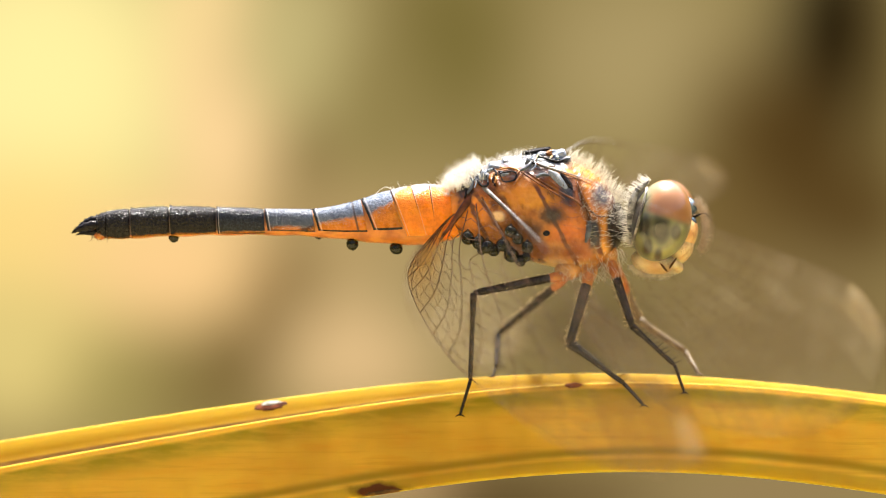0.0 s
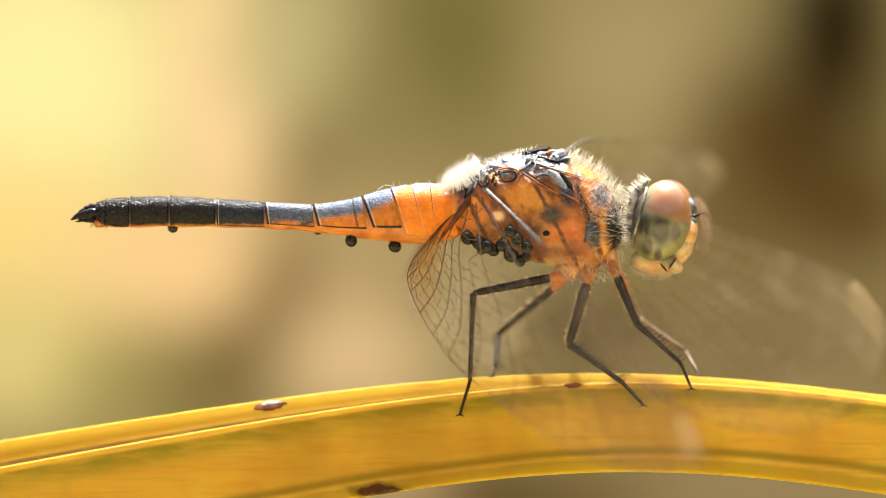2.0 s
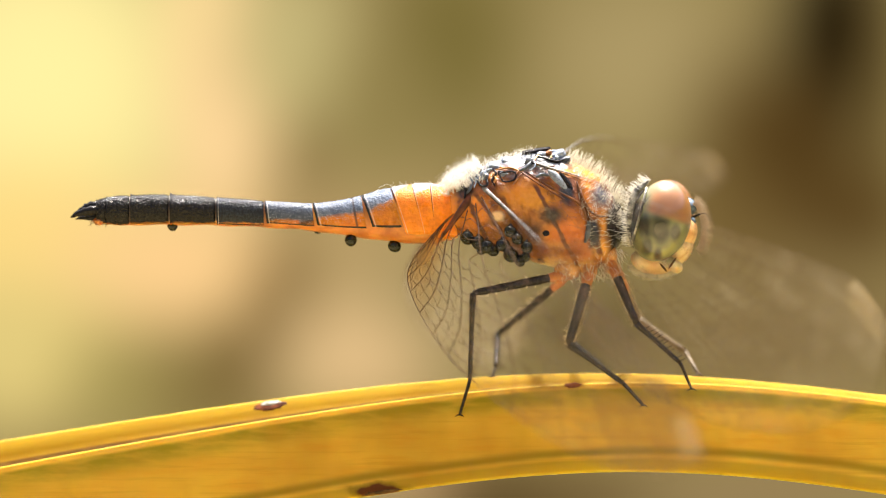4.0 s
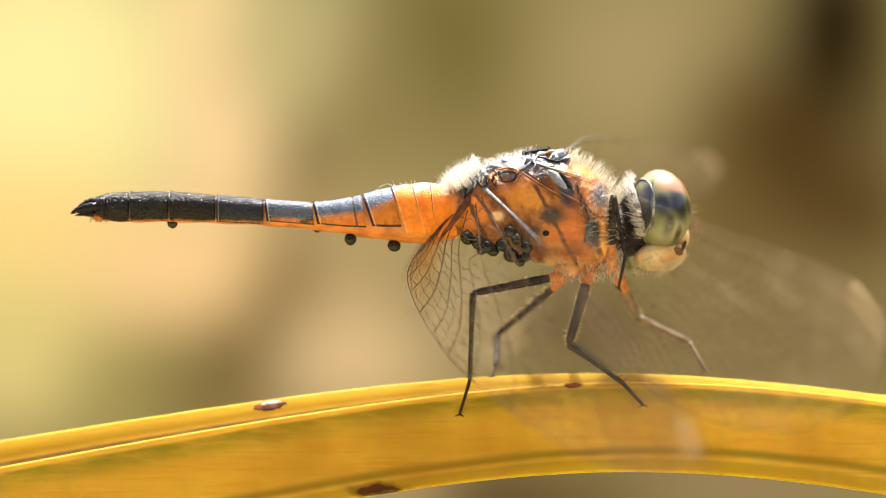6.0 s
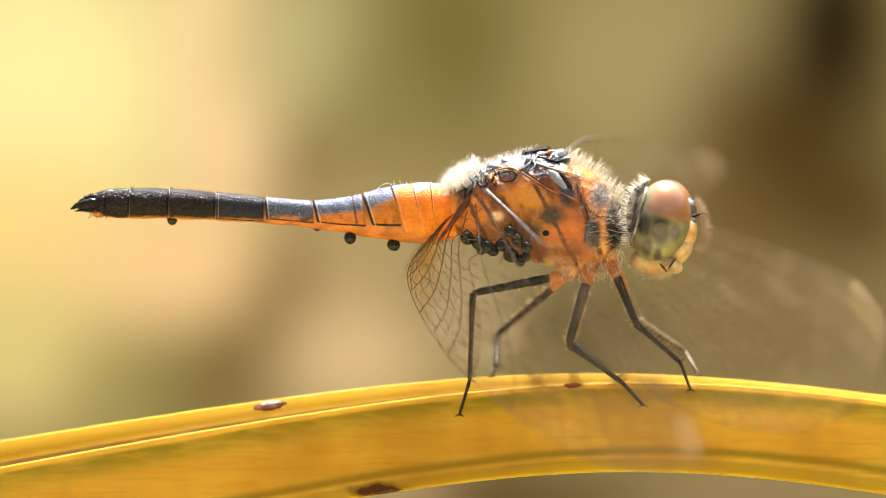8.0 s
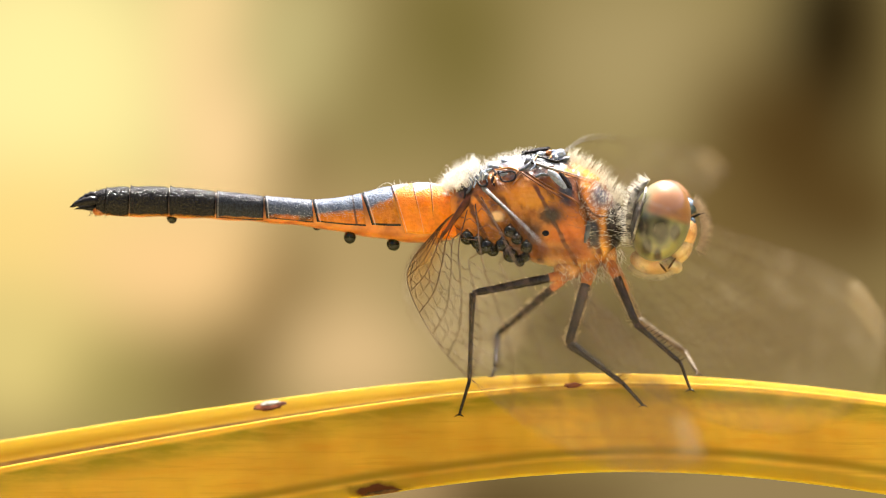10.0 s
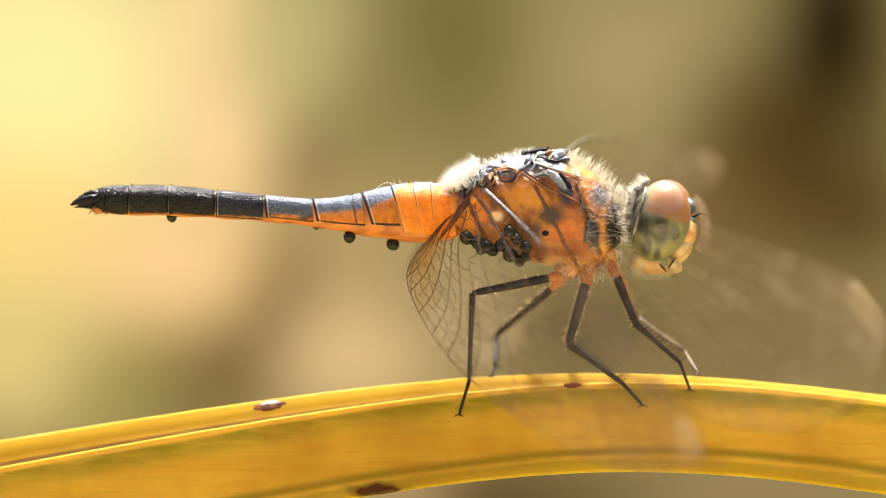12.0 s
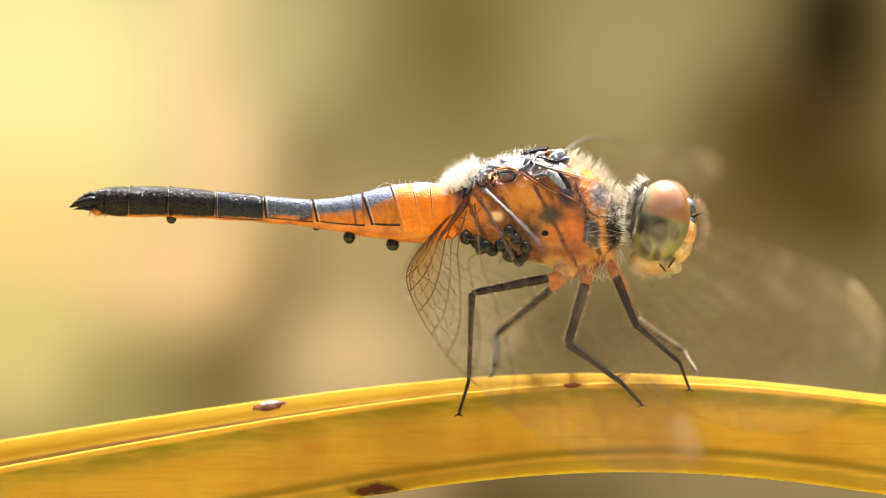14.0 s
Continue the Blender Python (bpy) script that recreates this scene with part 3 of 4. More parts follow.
def leaf():
    xs = [-132 + 260 * i / 300 for i in range(301)]
    bm = bmesh.new()
    layer = bm.loops.layers.uv.verify()
    made = [[bm.verts.new(leaf_place(row, x)) for row in SECTION] for x in xs]
    n = len(SECTION)
    for i in range(len(xs) - 1):
        for j in range(n):
            k = (j + 1) % n
            f = bm.faces.new((made[i][j], made[i][k], made[i + 1][k], made[i + 1][j]))
            va, vb = SECTION[j][4], SECTION[k][4] if k else 1.0
            for loop, (a, b) in zip(f.loops, ((i, va), (i, vb), (i + 1, vb), (i + 1, va))):
                loop[layer].uv = (a / 300, b)
    bm.faces.new(made[0])
    bm.faces.new(made[-1])
    base = V(0, 0, -200)
    ob = thing("arching_leaf", base, "long yellow strap leaf arching under the dragonfly, with brown scars", "leaf")
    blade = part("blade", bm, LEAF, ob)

    def scar(name, px, row_a, row_b, f, size, material, label):
        c = leaf_place(SECTION[row_a], px).lerp(leaf_place(SECTION[row_b], px), f)
        s = bmesh.new()

        def ragged(v):
            k = 1 + 0.4 * noise.noise(v * 2.3 + Vector((px, 0, 0))) + 0.25 * noise.noise(v * 5 + Vector((0, px, 0)))
            return v * k
        slope = (leaf_place(SECTION[row_a], px + 1) - leaf_place(SECTION[row_a], px - 1)).normalized()
        across = (leaf_place(SECTION[row_b], px) - leaf_place(SECTION[row_a], px)).normalized()
        up = slope.cross(across).normalized()
        turn = Matrix((slope, up.cross(slope), up)).transposed()
        blob(s, c, size, turn, 32, 14, ragged)
        return part(name, s, material, blade, label)

    scar("scar", -9.21, 3, 4, 0.42, (0.82, 0.30, 0.04), SCAR, "reddish brown rim of a scar")
    scar("scar_skin", -9.21, 3, 4, 0.22, (0.55, 0.14, 0.08), CHALK, "chalky grey flake in the scar")
    scar("scar", 6.94, 8, 9, 0.0, (0.45, 0.14, 0.06), SCAR, "small dark brown nick on the fold")
    scar("scar", -3.3, 14, 15, 0.3, (1.0, 0.10, 0.03), ROT, "dark brown rot patch at the margin")
    return ob


leaf()


def tread(v):
    """The place on the front of the leaf under v, seen along y."""
    front = [leaf_place(row, v.x) for row in SECTION[7:16]]
    for a, b in zip(front, front[1:]):
        if a.z >= v.z >= b.z:
            return V(v.x, a.y + (b.y - a.y) * (a.z - v.z) / (a.z - b.z) - 0.1, v.z)
    return v

# ---- the dragonfly ----
HOME = V(6.55, 0.00, -7.55)
dragonfly = thing("dragonfly", HOME, "amber and slate-blue dragonfly with drooped wings on a yellow leaf", "dragonfly")
WAIST = V(0.33, 0.00, 1.79)
NECK = V(9.50, -0.50, 1.39)


def ring(x, top, bottom, half, n=28, lean=0.0, square=2.3):
    """A cross-section of the body from the back round by the near side and back; lean shears the lower edge along x."""
    out = []
    c, h = (top + bottom) / 2, (top - bottom) / 2
    for k in range(n):
        a = 2 * math.pi * k / n
        s, co = math.sin(a), math.cos(a)
        p = 2 / square
        u = math.copysign(abs(s) ** p, s)
        w = math.copysign(abs(co) ** p, co)
        out.append(V(x + lean * (1 - w) / 2, -half * u, c + h * w))
    return out


def tergite(x0, x1, span, cover, lean=0.0, lip=0.03, swell=0.03):
    """One saddle plate of the abdomen: it wraps the back and both sides as far as cover (0 back, 1 belly), proud of the
    membrane under it, with its hind end lipped and all its rims turned in."""
    bm = bmesh.new()
    layer = bm.loops.layers.uv.verify()
    steps, n = 16, 40
    rows = []
    for i in range(-1, steps + 2):
        t = min(1.0, max(0.0, i / steps))
        x = x0 + (x1 - x0) * t
        rim = -0.07 if i in (-1, steps + 1) else lip * (1.6 * math.exp(-(t / 0.05) ** 2) - math.exp(-((1 - t) / 0.05) ** 2)) + swell * math.sin(math.pi * t) + 0.02
        row = []
        for k in range(-1, n + 2):
            f = min(1.0, max(0.0, k / n)) * 2 - 1
            a = f * cover * math.pi
            grow = -0.07 if k in (-1, n + 1) else rim + 0.02 * math.exp(-((1 - abs(f)) / 0.05) ** 2)
            sn, co = math.sin(a), math.cos(a)
            p = 2 / 2.3
            w = math.copysign(abs(co) ** p, co)
            xs = x + lean * (1 - w) / 2
            top, bottom, half = span(xs)
            row.append((V(xs, -(half + grow) * math.copysign(abs(sn) ** p, sn), (top + bottom) / 2 + ((top - bottom) / 2 + grow) * w), t, abs(f)))
        rows.append(row)
    made = [[bm.verts.new(q[0]) for q in row] for row in rows]
    for i in range(len(rows) - 1):
        for j in range(len(rows[0]) - 1):
            f = bm.faces.new((made[i][j], made[i][j + 1], made[i + 1][j + 1], made[i + 1][j]))
            for loop, (a, b) in zip(f.loops, ((i, j), (i, j + 1), (i + 1, j + 1), (i + 1, j))):
                loop[layer].uv = rows[a][b][1:]
    return bm


def abdomen():
    stations = [(-18.58, 2.91, 1.85, 0.5), (-18.06, 3.06, 1.68, 0.64), (-16.75, 3.16, 1.59, 0.73), (-14.7, 3.17, 1.56, 0.74), (-12.15, 2.97, 1.48, 0.68),
                (-9.6, 2.73, 1.34, 0.62), (-7.05, 2.57, 1.11, 0.67), (-5.5, 2.70, 0.86, 0.8), (-4.4, 2.93, 0.69, 0.96), (-2.78, 3.32, 0.43, 1.26),
                (-1.65, 3.48, 0.35, 1.41), (-0.7, 3.52, 0.32, 1.5), (0.48, 3.27, 0.52, 1.45)]
    tops = curve([V(x, t, 0) for x, t, b, h in stations], 200)
    lows = curve([V(x, b, h) for x, t, b, h in stations], 200)

    def span(x):
        k = min(range(201), key=lambda q: abs(tops[q].x - x))
        return tops[k].y, lows[k].y, lows[k].z

    core = bmesh.new()
    rings = []
    for k in range(0, 201, 2):
        puff = 0.03 * math.sin(tops[k].x * 2.6)
        rings.append(ring(tops[k].x, tops[k].y - 0.04, lows[k].y - puff, lows[k].z - 0.03, 32))
    skin(core, rings, uv=False)
    ab = part("abdomen", core, CORE, dragonfly, "slender amber abdomen with slate-blue back and black end", WAIST)
    rows = [
        (-18.58, -18.05, 0.90, 0, 0.06, 0.02, SEG_BLACK),
        (-18.04, -16.78, 0.88, 0, 0.06, 0.04, SEG_BLACK),
        (-16.73, -14.67, 0.82, 0, 0.06, 0.02, SEG_BLACK),
        (-14.62, -12.15, 0.82, 0, 0.06, 0.02, SEG_BLACK),
        (-12.12, -9.60, 0.80, 0, 0.03, 0.03, SEG_DARK),
        (-9.58, -7.03, 0.70, 0.16, 0.01, 0.01, SEG_LONG),
        (-7.00, -4.39, 0.66, 0.36, 0.01, 0.01, SEG_BLUE),
        (-4.36, -2.80, 0.63, 0.80, 0.01, 0.02, SEG_HALF),
        (-2.79, -1.68, 0.72, 0.95, 0.01, 0.02, SEG_ORANGE),
        (-1.67, -0.71, 0.72, 0.73, 0.01, 0.02, SEG_FROST),
        (-0.70, 0.48, 0.85, 0.30, 0.01, 0.02, SEG_FIRST),
    ]
    for x0, x1, cover, lean, lip, swell, material in rows:
        part("segment", tergite(x0, x1, span, cover, lean, lip, swell), material, ab)
    # claspers at the tip
    for y, line in ((-0.3, (V(-18.39, 0.00, 2.42), V(-18.91, 0.00, 2.39), V(-19.45, 0.00, 2.27), V(-19.97, 0.00, 2.06))),
                    (0.25, (V(-18.39, 0.00, 2.67), V(-18.91, 0.00, 2.64), V(-19.36, 0.00, 2.45), V(-19.88, 0.00, 2.18)))):
        bm = bmesh.new()
        p = curve([q + V(0, y * k, 0) for q, k in zip(line, (1, 1.3, 1.1, 0.4))], 10)
        tube(bm, p, [0.2, 0.27, 0.24, 0.29, 0.22, 0.26, 0.18, 0.19, 0.11, 0.1, 0.02], 10)
        part("cercus", bm, CHITIN, ab, "black pointed clasper")
    bm = bmesh.new()
    p = curve([V(-18.39, 0.00, 2.06), V(-18.91, 0.00, 2.03), V(-19.36, 0.00, 2.03), V(-19.76, 0.00, 1.94)], 8)
    tube(bm, p, [0.2, 0.2, 0.18, 0.16, 0.14, 0.11, 0.09, 0.05, 0.01], 10)
    part("epiproct", bm, CHITIN, ab)
    bm = bmesh.new()
    blob(bm, V(-18.42, -0.10, 1.85), (0.35, 0.35, 0.24), None, 12, 8)
    part("paraproct", bm, LEG_PALE, ab, "amber lobe under the tip")
    bm = bmesh.new()
    for _ in range(60):
        root = V(random.uniform(-18.91, -17.94), random.uniform(-0.45, 0.45), random.uniform(1.67, 1.91))
        hair(bm, root, V(random.uniform(-1, 0.3), -0.3, -0.7), random.uniform(0.1, 0.3), 0.012)
    tagged(part("bristle", bm, FACE_HAIR, ab, "short bristles at the tip"), kind="stuff")
    # a long curled hair on the back
    bm = bmesh.new()
    tube(bm, curve([V(-3.65, -0.3, 3.08), V(-3.35, -0.3, 3.36), V(-3.0, -0.3, 3.52), V(-2.72, -0.3, 3.42)], 14), 0.009, 5)
    part("long_hair", bm, HAIR, ab)
    # fine white hairs on the first rings
    bm = bmesh.new()
    for _ in range(90):
        x = random.uniform(-2.85, 0.48)
        a = random.uniform(-1.1, 1.1)
        root = V(x, -1.35 * math.sin(a), 1.91 + 1.55 * math.cos(a))
        hair(bm, root, V(random.uniform(-0.7, 0.3), -math.sin(a), math.cos(a)), random.uniform(0.12, 0.4), 0.010)
    tagged(part("hair", bm, HAIR, ab, "sparse white hairs"), kind="stuff")
    return ab


ABDOMEN = abdomen()


def thorax():
    stations = [(-0.06, 2.91, 1.18, 0.9), (0.48, 3.52, 0.88, 1.5), (1.39, 4.12, 0.52, 2.0), (2.45, 4.58, 0.09, 2.35), (3.67, 4.97, -0.33, 2.6),
                (5.03, 5.21, -0.76, 2.7), (6.55, 4.88, -1.12, 2.65), (7.61, 4.36, -1.24, 2.45), (8.42, 3.79, -1.00, 2.1), (9.09, 2.91, -0.27, 1.6), (9.58, 2.09, 0.48, 0.9)]
    o = V(4.73, 0.00, 1.85)
    tops = curve([V(s[0], s[1], 0) for s in stations], 60)
    bots = curve([V(s[0], s[2], s[3]) for s in stations], 60)
    # the seams between the side plates, as lines that lean forward at the foot
    seams = [(1.64, 4.58), (2.67, 5.33), (4.58, 7.61), (6.85, 8.42), (7.76, 8.91)]
    rings = []
    for t, b in zip(tops, bots):
        r = ring(t.x, t.y, b.y, b.z, 72, 0, 2.15)
        for k, q in enumerate(r):
            h = (t.y - q.z) / (t.y - b.y)
            for xa, xb in seams:
                d = q.x - (xa + (xb - xa) * h)
                q.y *= 1 - 0.07 * math.exp(-(d / 0.11) ** 2) + 0.03 * math.exp(-((d - 0.55) / 0.4) ** 2)
        rings.append(r)
    bm = bmesh.new()
    skin(bm, rings, uv=False)
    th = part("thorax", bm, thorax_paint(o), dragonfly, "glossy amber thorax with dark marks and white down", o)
    def side(x, z, proud=0.0):
        """The place on the near flank at x and z."""
        i = min(range(len(tops)), key=lambda k: abs(tops[k].x - x))
        c, h = (tops[i].y + bots[i].y) / 2, (tops[i].y - bots[i].y) / 2
        w = min(0.995, abs((z - c) / h))
        return V(x, -bots[i].z * (1 - w ** 2.15) ** (1 / 2.15) - proud, z)

    # raised rims of the side plates
    for line, r, material in (
            (((4.45, 4.1), (5.4, 3.45), (6.3, 2.95), (7.2, 2.45), (7.55, 1.9), (7.65, 1.1)), 0.07, SUTURE),
            (((7.1, 3.6), (7.35, 2.9), (7.75, 2.1), (8.2, 1.75), (8.75, 1.75)), 0.08, SUTURE),
            (((7.75, 1.5), (7.7, 0.9), (7.55, 0.35)), 0.16, SLATE_DARK)):
        b = bmesh.new()
        pts = curve([side(x, z, 0.0) for x, z in line], 24)
        pts = [side(q.x, q.z, 0.01) for q in pts]
        tube(b, pts, [r * (0.35 + 0.65 * math.sin(math.pi * min(1, (k + 2) / 27))) for k in range(25)], 8)
        part("suture", b, material, th, "slate-blue slit" if material is SLATE_DARK else "dark brown plate seam")

    # plates on the back, between the wings: each pale shield lies in a black frame
    def plate(x, y, z, size, material, tilt, lean, jag=0.3):
        turn = Matrix.Rotation(radians(tilt), 3, "Y") @ Matrix.Rotation(radians(lean), 3, "X")

        def shape(v):
            k = max(abs(v.x), abs(v.y), abs(v.z))
            return v.lerp(v / k * 0.75, 0.97) * (1 + jag * noise.noise(v * 1.9 + Vector((x * 9, z * 9, 0))))
        b = bmesh.new()
        blob(b, V(x, y + 0.12, z), (size[0], size[1] * 0.7, size[2]), turn, 20, 12, shape)
        part("dorsal_plate", b, material, th)

    for x, z, y, size, material, tilt, lean in (
            (2.10, 3.77, -1.75, (0.36, 0.28, 0.46), BLOOM, 35, 20), (2.10, 3.73, -1.60, (0.46, 0.28, 0.56), CHITIN, 35, 20),
            (1.55, 3.35, -1.6, (0.34, 0.3, 0.5), CHITIN, 25, 0), (1.15, 3.05, -1.5, (0.25, 0.3, 0.4), BLOOM, 20, 0),
            (3.42, 3.90, -2.0, (0.5, 0.22, 0.25), BLOOM, 4, 35), (3.42, 3.88, -1.9, (0.62, 0.22, 0.34), CHITIN, 4, 35),
            (2.75, 3.70, -1.9, (0.22, 0.2, 0.45), COXA, 12, 20), (3.65, 4.28, -1.6, (0.75, 0.2, 0.12), COXA, 6, 40),
            (2.85, 4.35, -1.2, (0.6, 0.6, 0.3), BLOOM, 12, 30), (3.75, 4.60, -1.0, (0.8, 0.6, 0.28), BLOOM, 8, 25),
            (4.50, 4.45, -1.75, (0.28, 0.22, 0.5), SLATE_DARK, 25, 30), (4.62, 4.62, -1.7, (0.12, 0.25, 0.42), BLOOM, 28, 30),
            (4.95, 5.24, -0.7, (0.95, 0.5, 0.13), CHITIN, -10, 15), (5.25, 5.02, -1.2, (0.3, 0.25, 0.2), BLOOM, -5, 40),
            (5.35, 4.88, -1.4, (0.5, 0.2, 0.10), CHITIN, 12, 30), (5.55, 5.15, -0.9, (0.32, 0.5, 0.14), COXA, -20, 20),
            (6.15, 5.05, -0.9, (0.5, 0.5, 0.22), BLOOM, -22, 25), (6.50, 4.75, -1.25, (0.4, 0.22, 0.18), SLATE_DARK, -15, 30),
            (5.80, 4.72, -1.5, (0.35, 0.2, 0.12), CHITIN, 18, 35), (6.05, 4.82, -1.4, (0.12, 0.2, 0.22), BLOOM, 10, 35),
            (1.75, 4.02, -1.0, (0.5, 0.6, 0.25), BLOOM, 30, 25), (3.10, 3.52, -2.05, (0.16, 0.15, 0.35), CHITIN, -35, 20)):
        plate(x, y, z, size, material, tilt, lean)
    # struts and hems of the wing hinges
    for line, r, material in (
            (((1.80, 3.92), (2.15, 4.09), (2.61, 4.27)), 0.1, BLOOM),
            (((1.75, 3.72), (2.05, 3.36), (2.35, 3.44), (2.30, 3.92)), 0.07, CHITIN),
            (((2.99, 4.02), (3.41, 4.11), (3.84, 4.07), (3.78, 3.69), (3.21, 3.59), (2.99, 4.02)), 0.05, CHITIN),
            (((2.81, 4.21), (3.52, 4.33), (4.02, 4.15), (3.82, 3.93)), 0.06, COXA),
            (((2.66, 4.27), (2.81, 4.02), (2.61, 3.67), (2.76, 3.36)), 0.06, CHITIN),
            (((4.02, 4.17), (4.32, 4.29), (4.63, 4.58), (4.78, 4.88)), 0.09, SLATE_DARK),
            (((4.47, 4.83), (4.83, 4.68), (4.89, 4.42), (4.63, 4.17)), 0.05, BLOOM),
            (((1.29, 3.92), (1.55, 3.62), (1.44, 3.21), (1.24, 2.96)), 0.08, SLATE_DARK),
            (((0.94, 3.36), (1.19, 3.16), (1.14, 2.71)), 0.07, CHITIN),
            (((1.55, 4.02), (1.75, 3.67), (1.65, 3.26)), 0.05, BLOOM),
            (((3.72, 3.41), (4.02, 3.82), (4.22, 4.02)), 0.05, COXA),
            (((2.61, 3.41), (2.81, 3.72), (2.71, 3.92)), 0.05, COXA),
            (((4.58, 5.13), (4.98, 5.26), (5.43, 5.34)), 0.1, CHITIN),
            (((4.83, 4.68), (5.08, 5.03), (5.54, 5.16), (5.79, 5.00), (5.64, 4.78)), 0.06, CREAM),
            (((5.33, 4.88), (5.74, 4.73), (6.14, 4.68), (6.55, 4.80)), 0.07, CHITIN),
            (((5.79, 5.23), (6.19, 5.16), (6.55, 4.88)), 0.12, BLOOM),
            (((4.73, 5.08), (4.68, 4.68), (4.88, 4.53)), 0.06, CHITIN),
            (((4.88, 4.58), (5.43, 4.42), (5.94, 4.42)), 0.05, SUTURE),
            (((4.12, 4.12), (5.13, 3.44), (6.44, 2.64)), 0.06, SUTURE),
            (((4.93, 3.82), (5.28, 3.97), (5.64, 3.92)), 0.09, SLATE_DARK)):
        b = bmesh.new()
        pts = [side(q.x, q.z, 0.16) for q in curve([V(x, 0, z) for x, z in line], 16)]
        tube(b, pts, [r * (0.5 + 0.5 * math.sin(math.pi * (k + 2) / 20)) for k in range(17)], 7)
        part("hinge_strut", b, material, th)
    # red-brown folded root of the hind wing
    bm = bmesh.new()
    tube(bm, curve([V(1.75, -1.75, 3.15), V(1.15, -2.0, 2.35), V(0.45, -1.95, 1.35), V(-0.35, -1.8, 0.25)], 14), [0.05 + 0.22 * math.sin(math.pi * min(1, (k + 3) / 17)) * (1 - 0.75 * k / 14) for k in range(15)], 10, 0.5)
    part("wing_root", bm, WING_ROOT, th, "dark red-brown folded root of the hind wing")
    # spindle-shaped slate plate and the spiracle
    bm = bmesh.new()
    blob(bm, V(6.20, -2.20, 3.49), (0.95, 0.3, 0.3), Matrix.Rotation(radians(52), 3, "Y"), 16, 10)
    part("side_plate", bm, SLATE, th, "slate-blue side plate")
    bm = bmesh.new()
    blob(bm, V(6.68, -2.15, 3.34), (0.9, 0.25, 0.2), Matrix.Rotation(radians(58), 3, "Y"), 16, 10)
    part("side_plate", bm, CHITIN, th, "black side plate")
    bm = bmesh.new()
    blob(bm, V(5.47, -2.55, 0.84), (0.19, 0.08, 0.16), None, 14, 10)
    part("spiracle", bm, CHITIN, th, "dark oval spiracle")
    bm = bmesh.new()
    tube(bm, curve([V(8.97, 0.00, 1.70), V(9.58, 0.10, 1.39), V(10.25, 0.20, 1.39)], 8), [0.95, 0.8, 0.7, 0.62, 0.6, 0.6, 0.62, 0.66, 0.7], 16)
    part("neck", bm, CHITIN, th, "short dark neck")
    # leg roots
    for x, z, y, s in ((6.70, -1.12, -0.9, (0.75, 0.55, 0.55)), (7.76, -1.03, -0.95, (0.5, 0.5, 0.8)), (8.91, -0.42, -0.7, (0.4, 0.45, 0.9)),
                       (6.70, -1.12, 0.9, (0.75, 0.55, 0.55)), (7.76, -1.03, 0.95, (0.5, 0.5, 0.8)), (8.91, -0.42, 0.8, (0.4, 0.45, 0.9))):
        bm = bmesh.new()
        blob(bm, V(x, y, z), s, None, 16, 10)
        part("coxa", bm, COXA, th, "pale amber leg root")
    bm = bmesh.new()
    for _ in range(560):
        x = random.uniform(6.09, 9.58)
        root = V(x, random.uniform(-1.6, 0.3), random.uniform(-1.55, 0.03))
        hair(bm, root, V(random.uniform(-0.4, 0.6), -0.6, -0.5), random.uniform(0.3, 0.7), 0.012)
    tagged(part("leg_root_hair", bm, HAIR, th, "pale tufts round the leg roots"), kind="stuff")
    # white down: woolly tufts behind, short between the wings, a long combed ruff in front
    def down(name, label, xa, xb, n, length, a0, a1, lean, tuft_by, thick, bend, material):
        bm = bmesh.new()
        for _ in range(n):
            x = random.uniform(xa, xb)
            i = min(range(len(tops)), key=lambda k: abs(tops[k].x - x))
            t, b = tops[i], bots[i]
            a = random.uniform(a0, a1)
            c, h = (t.y + b.y) / 2, (t.y - b.y) / 2
            root = V(x, -b.z * math.sin(a) * 0.97, c + h * math.cos(a) * 0.97)
            tuft = noise.noise(root * 2.4) * tuft_by
            hair(bm, root, V(lean + tuft + random.uniform(-0.25, 0.25), -math.sin(a) + random.uniform(-0.4, 0.3) + 0.6 * tuft, math.cos(a) + 0.15 + 0.4 * noise.noise(root * 3.1)),
                 random.uniform(0.45, 1.0) * length * (1 + 0.35 * tuft), thick, bend)
        tagged(part(name, bm, material, th, label), kind="stuff")

    down("down", "white woolly tufts behind the wings", 0.2, 2.1, 1400, 0.95, -1.0, 1.05, -0.75, 2.0, 0.015, 0.5, HAIR)
    down("down", "short white wool between the wings", 2.1, 4.9, 420, 0.5, -1.0, 0.6, -0.5, 1.3, 0.014, 0.5, HAIR)
    down("down", "long combed cream hairs in front", 6.5, 9.4, 560, 1.1, -1.0, 0.75, 0.6, 0.9, 0.013, 0.2, RUFF)
    down("down", "short pale hairs on the front plates", 7.2, 9.5, 480, 0.5, 0.7, 1.6, 0.4, 0.6, 0.010, 0.3, HAIR)
    bm = bmesh.new()
    for _ in range(120):
        x = random.uniform(7.45, 9.52)
        z = random.uniform(0.03, 3.06)
        i = min(range(len(tops)), key=lambda k: abs(tops[k].x - x))
        t, b = tops[i], bots[i]
        c, h = (t.y + b.y) / 2, (t.y - b.y) / 2
        w = max(-0.95, min(0.95, (z - c) / h))
        root = V(t.x, -b.z * math.sqrt(1 - w * w) * 0.97, z)
        hair(bm, root, V(0.6, -0.5, random.uniform(-0.2, 0.4)), random.uniform(0.25, 0.6), 0.012)
    tagged(part("bristle", bm, HAIR, th, "short pale bristles"), kind="stuff")
    return th


thorax()


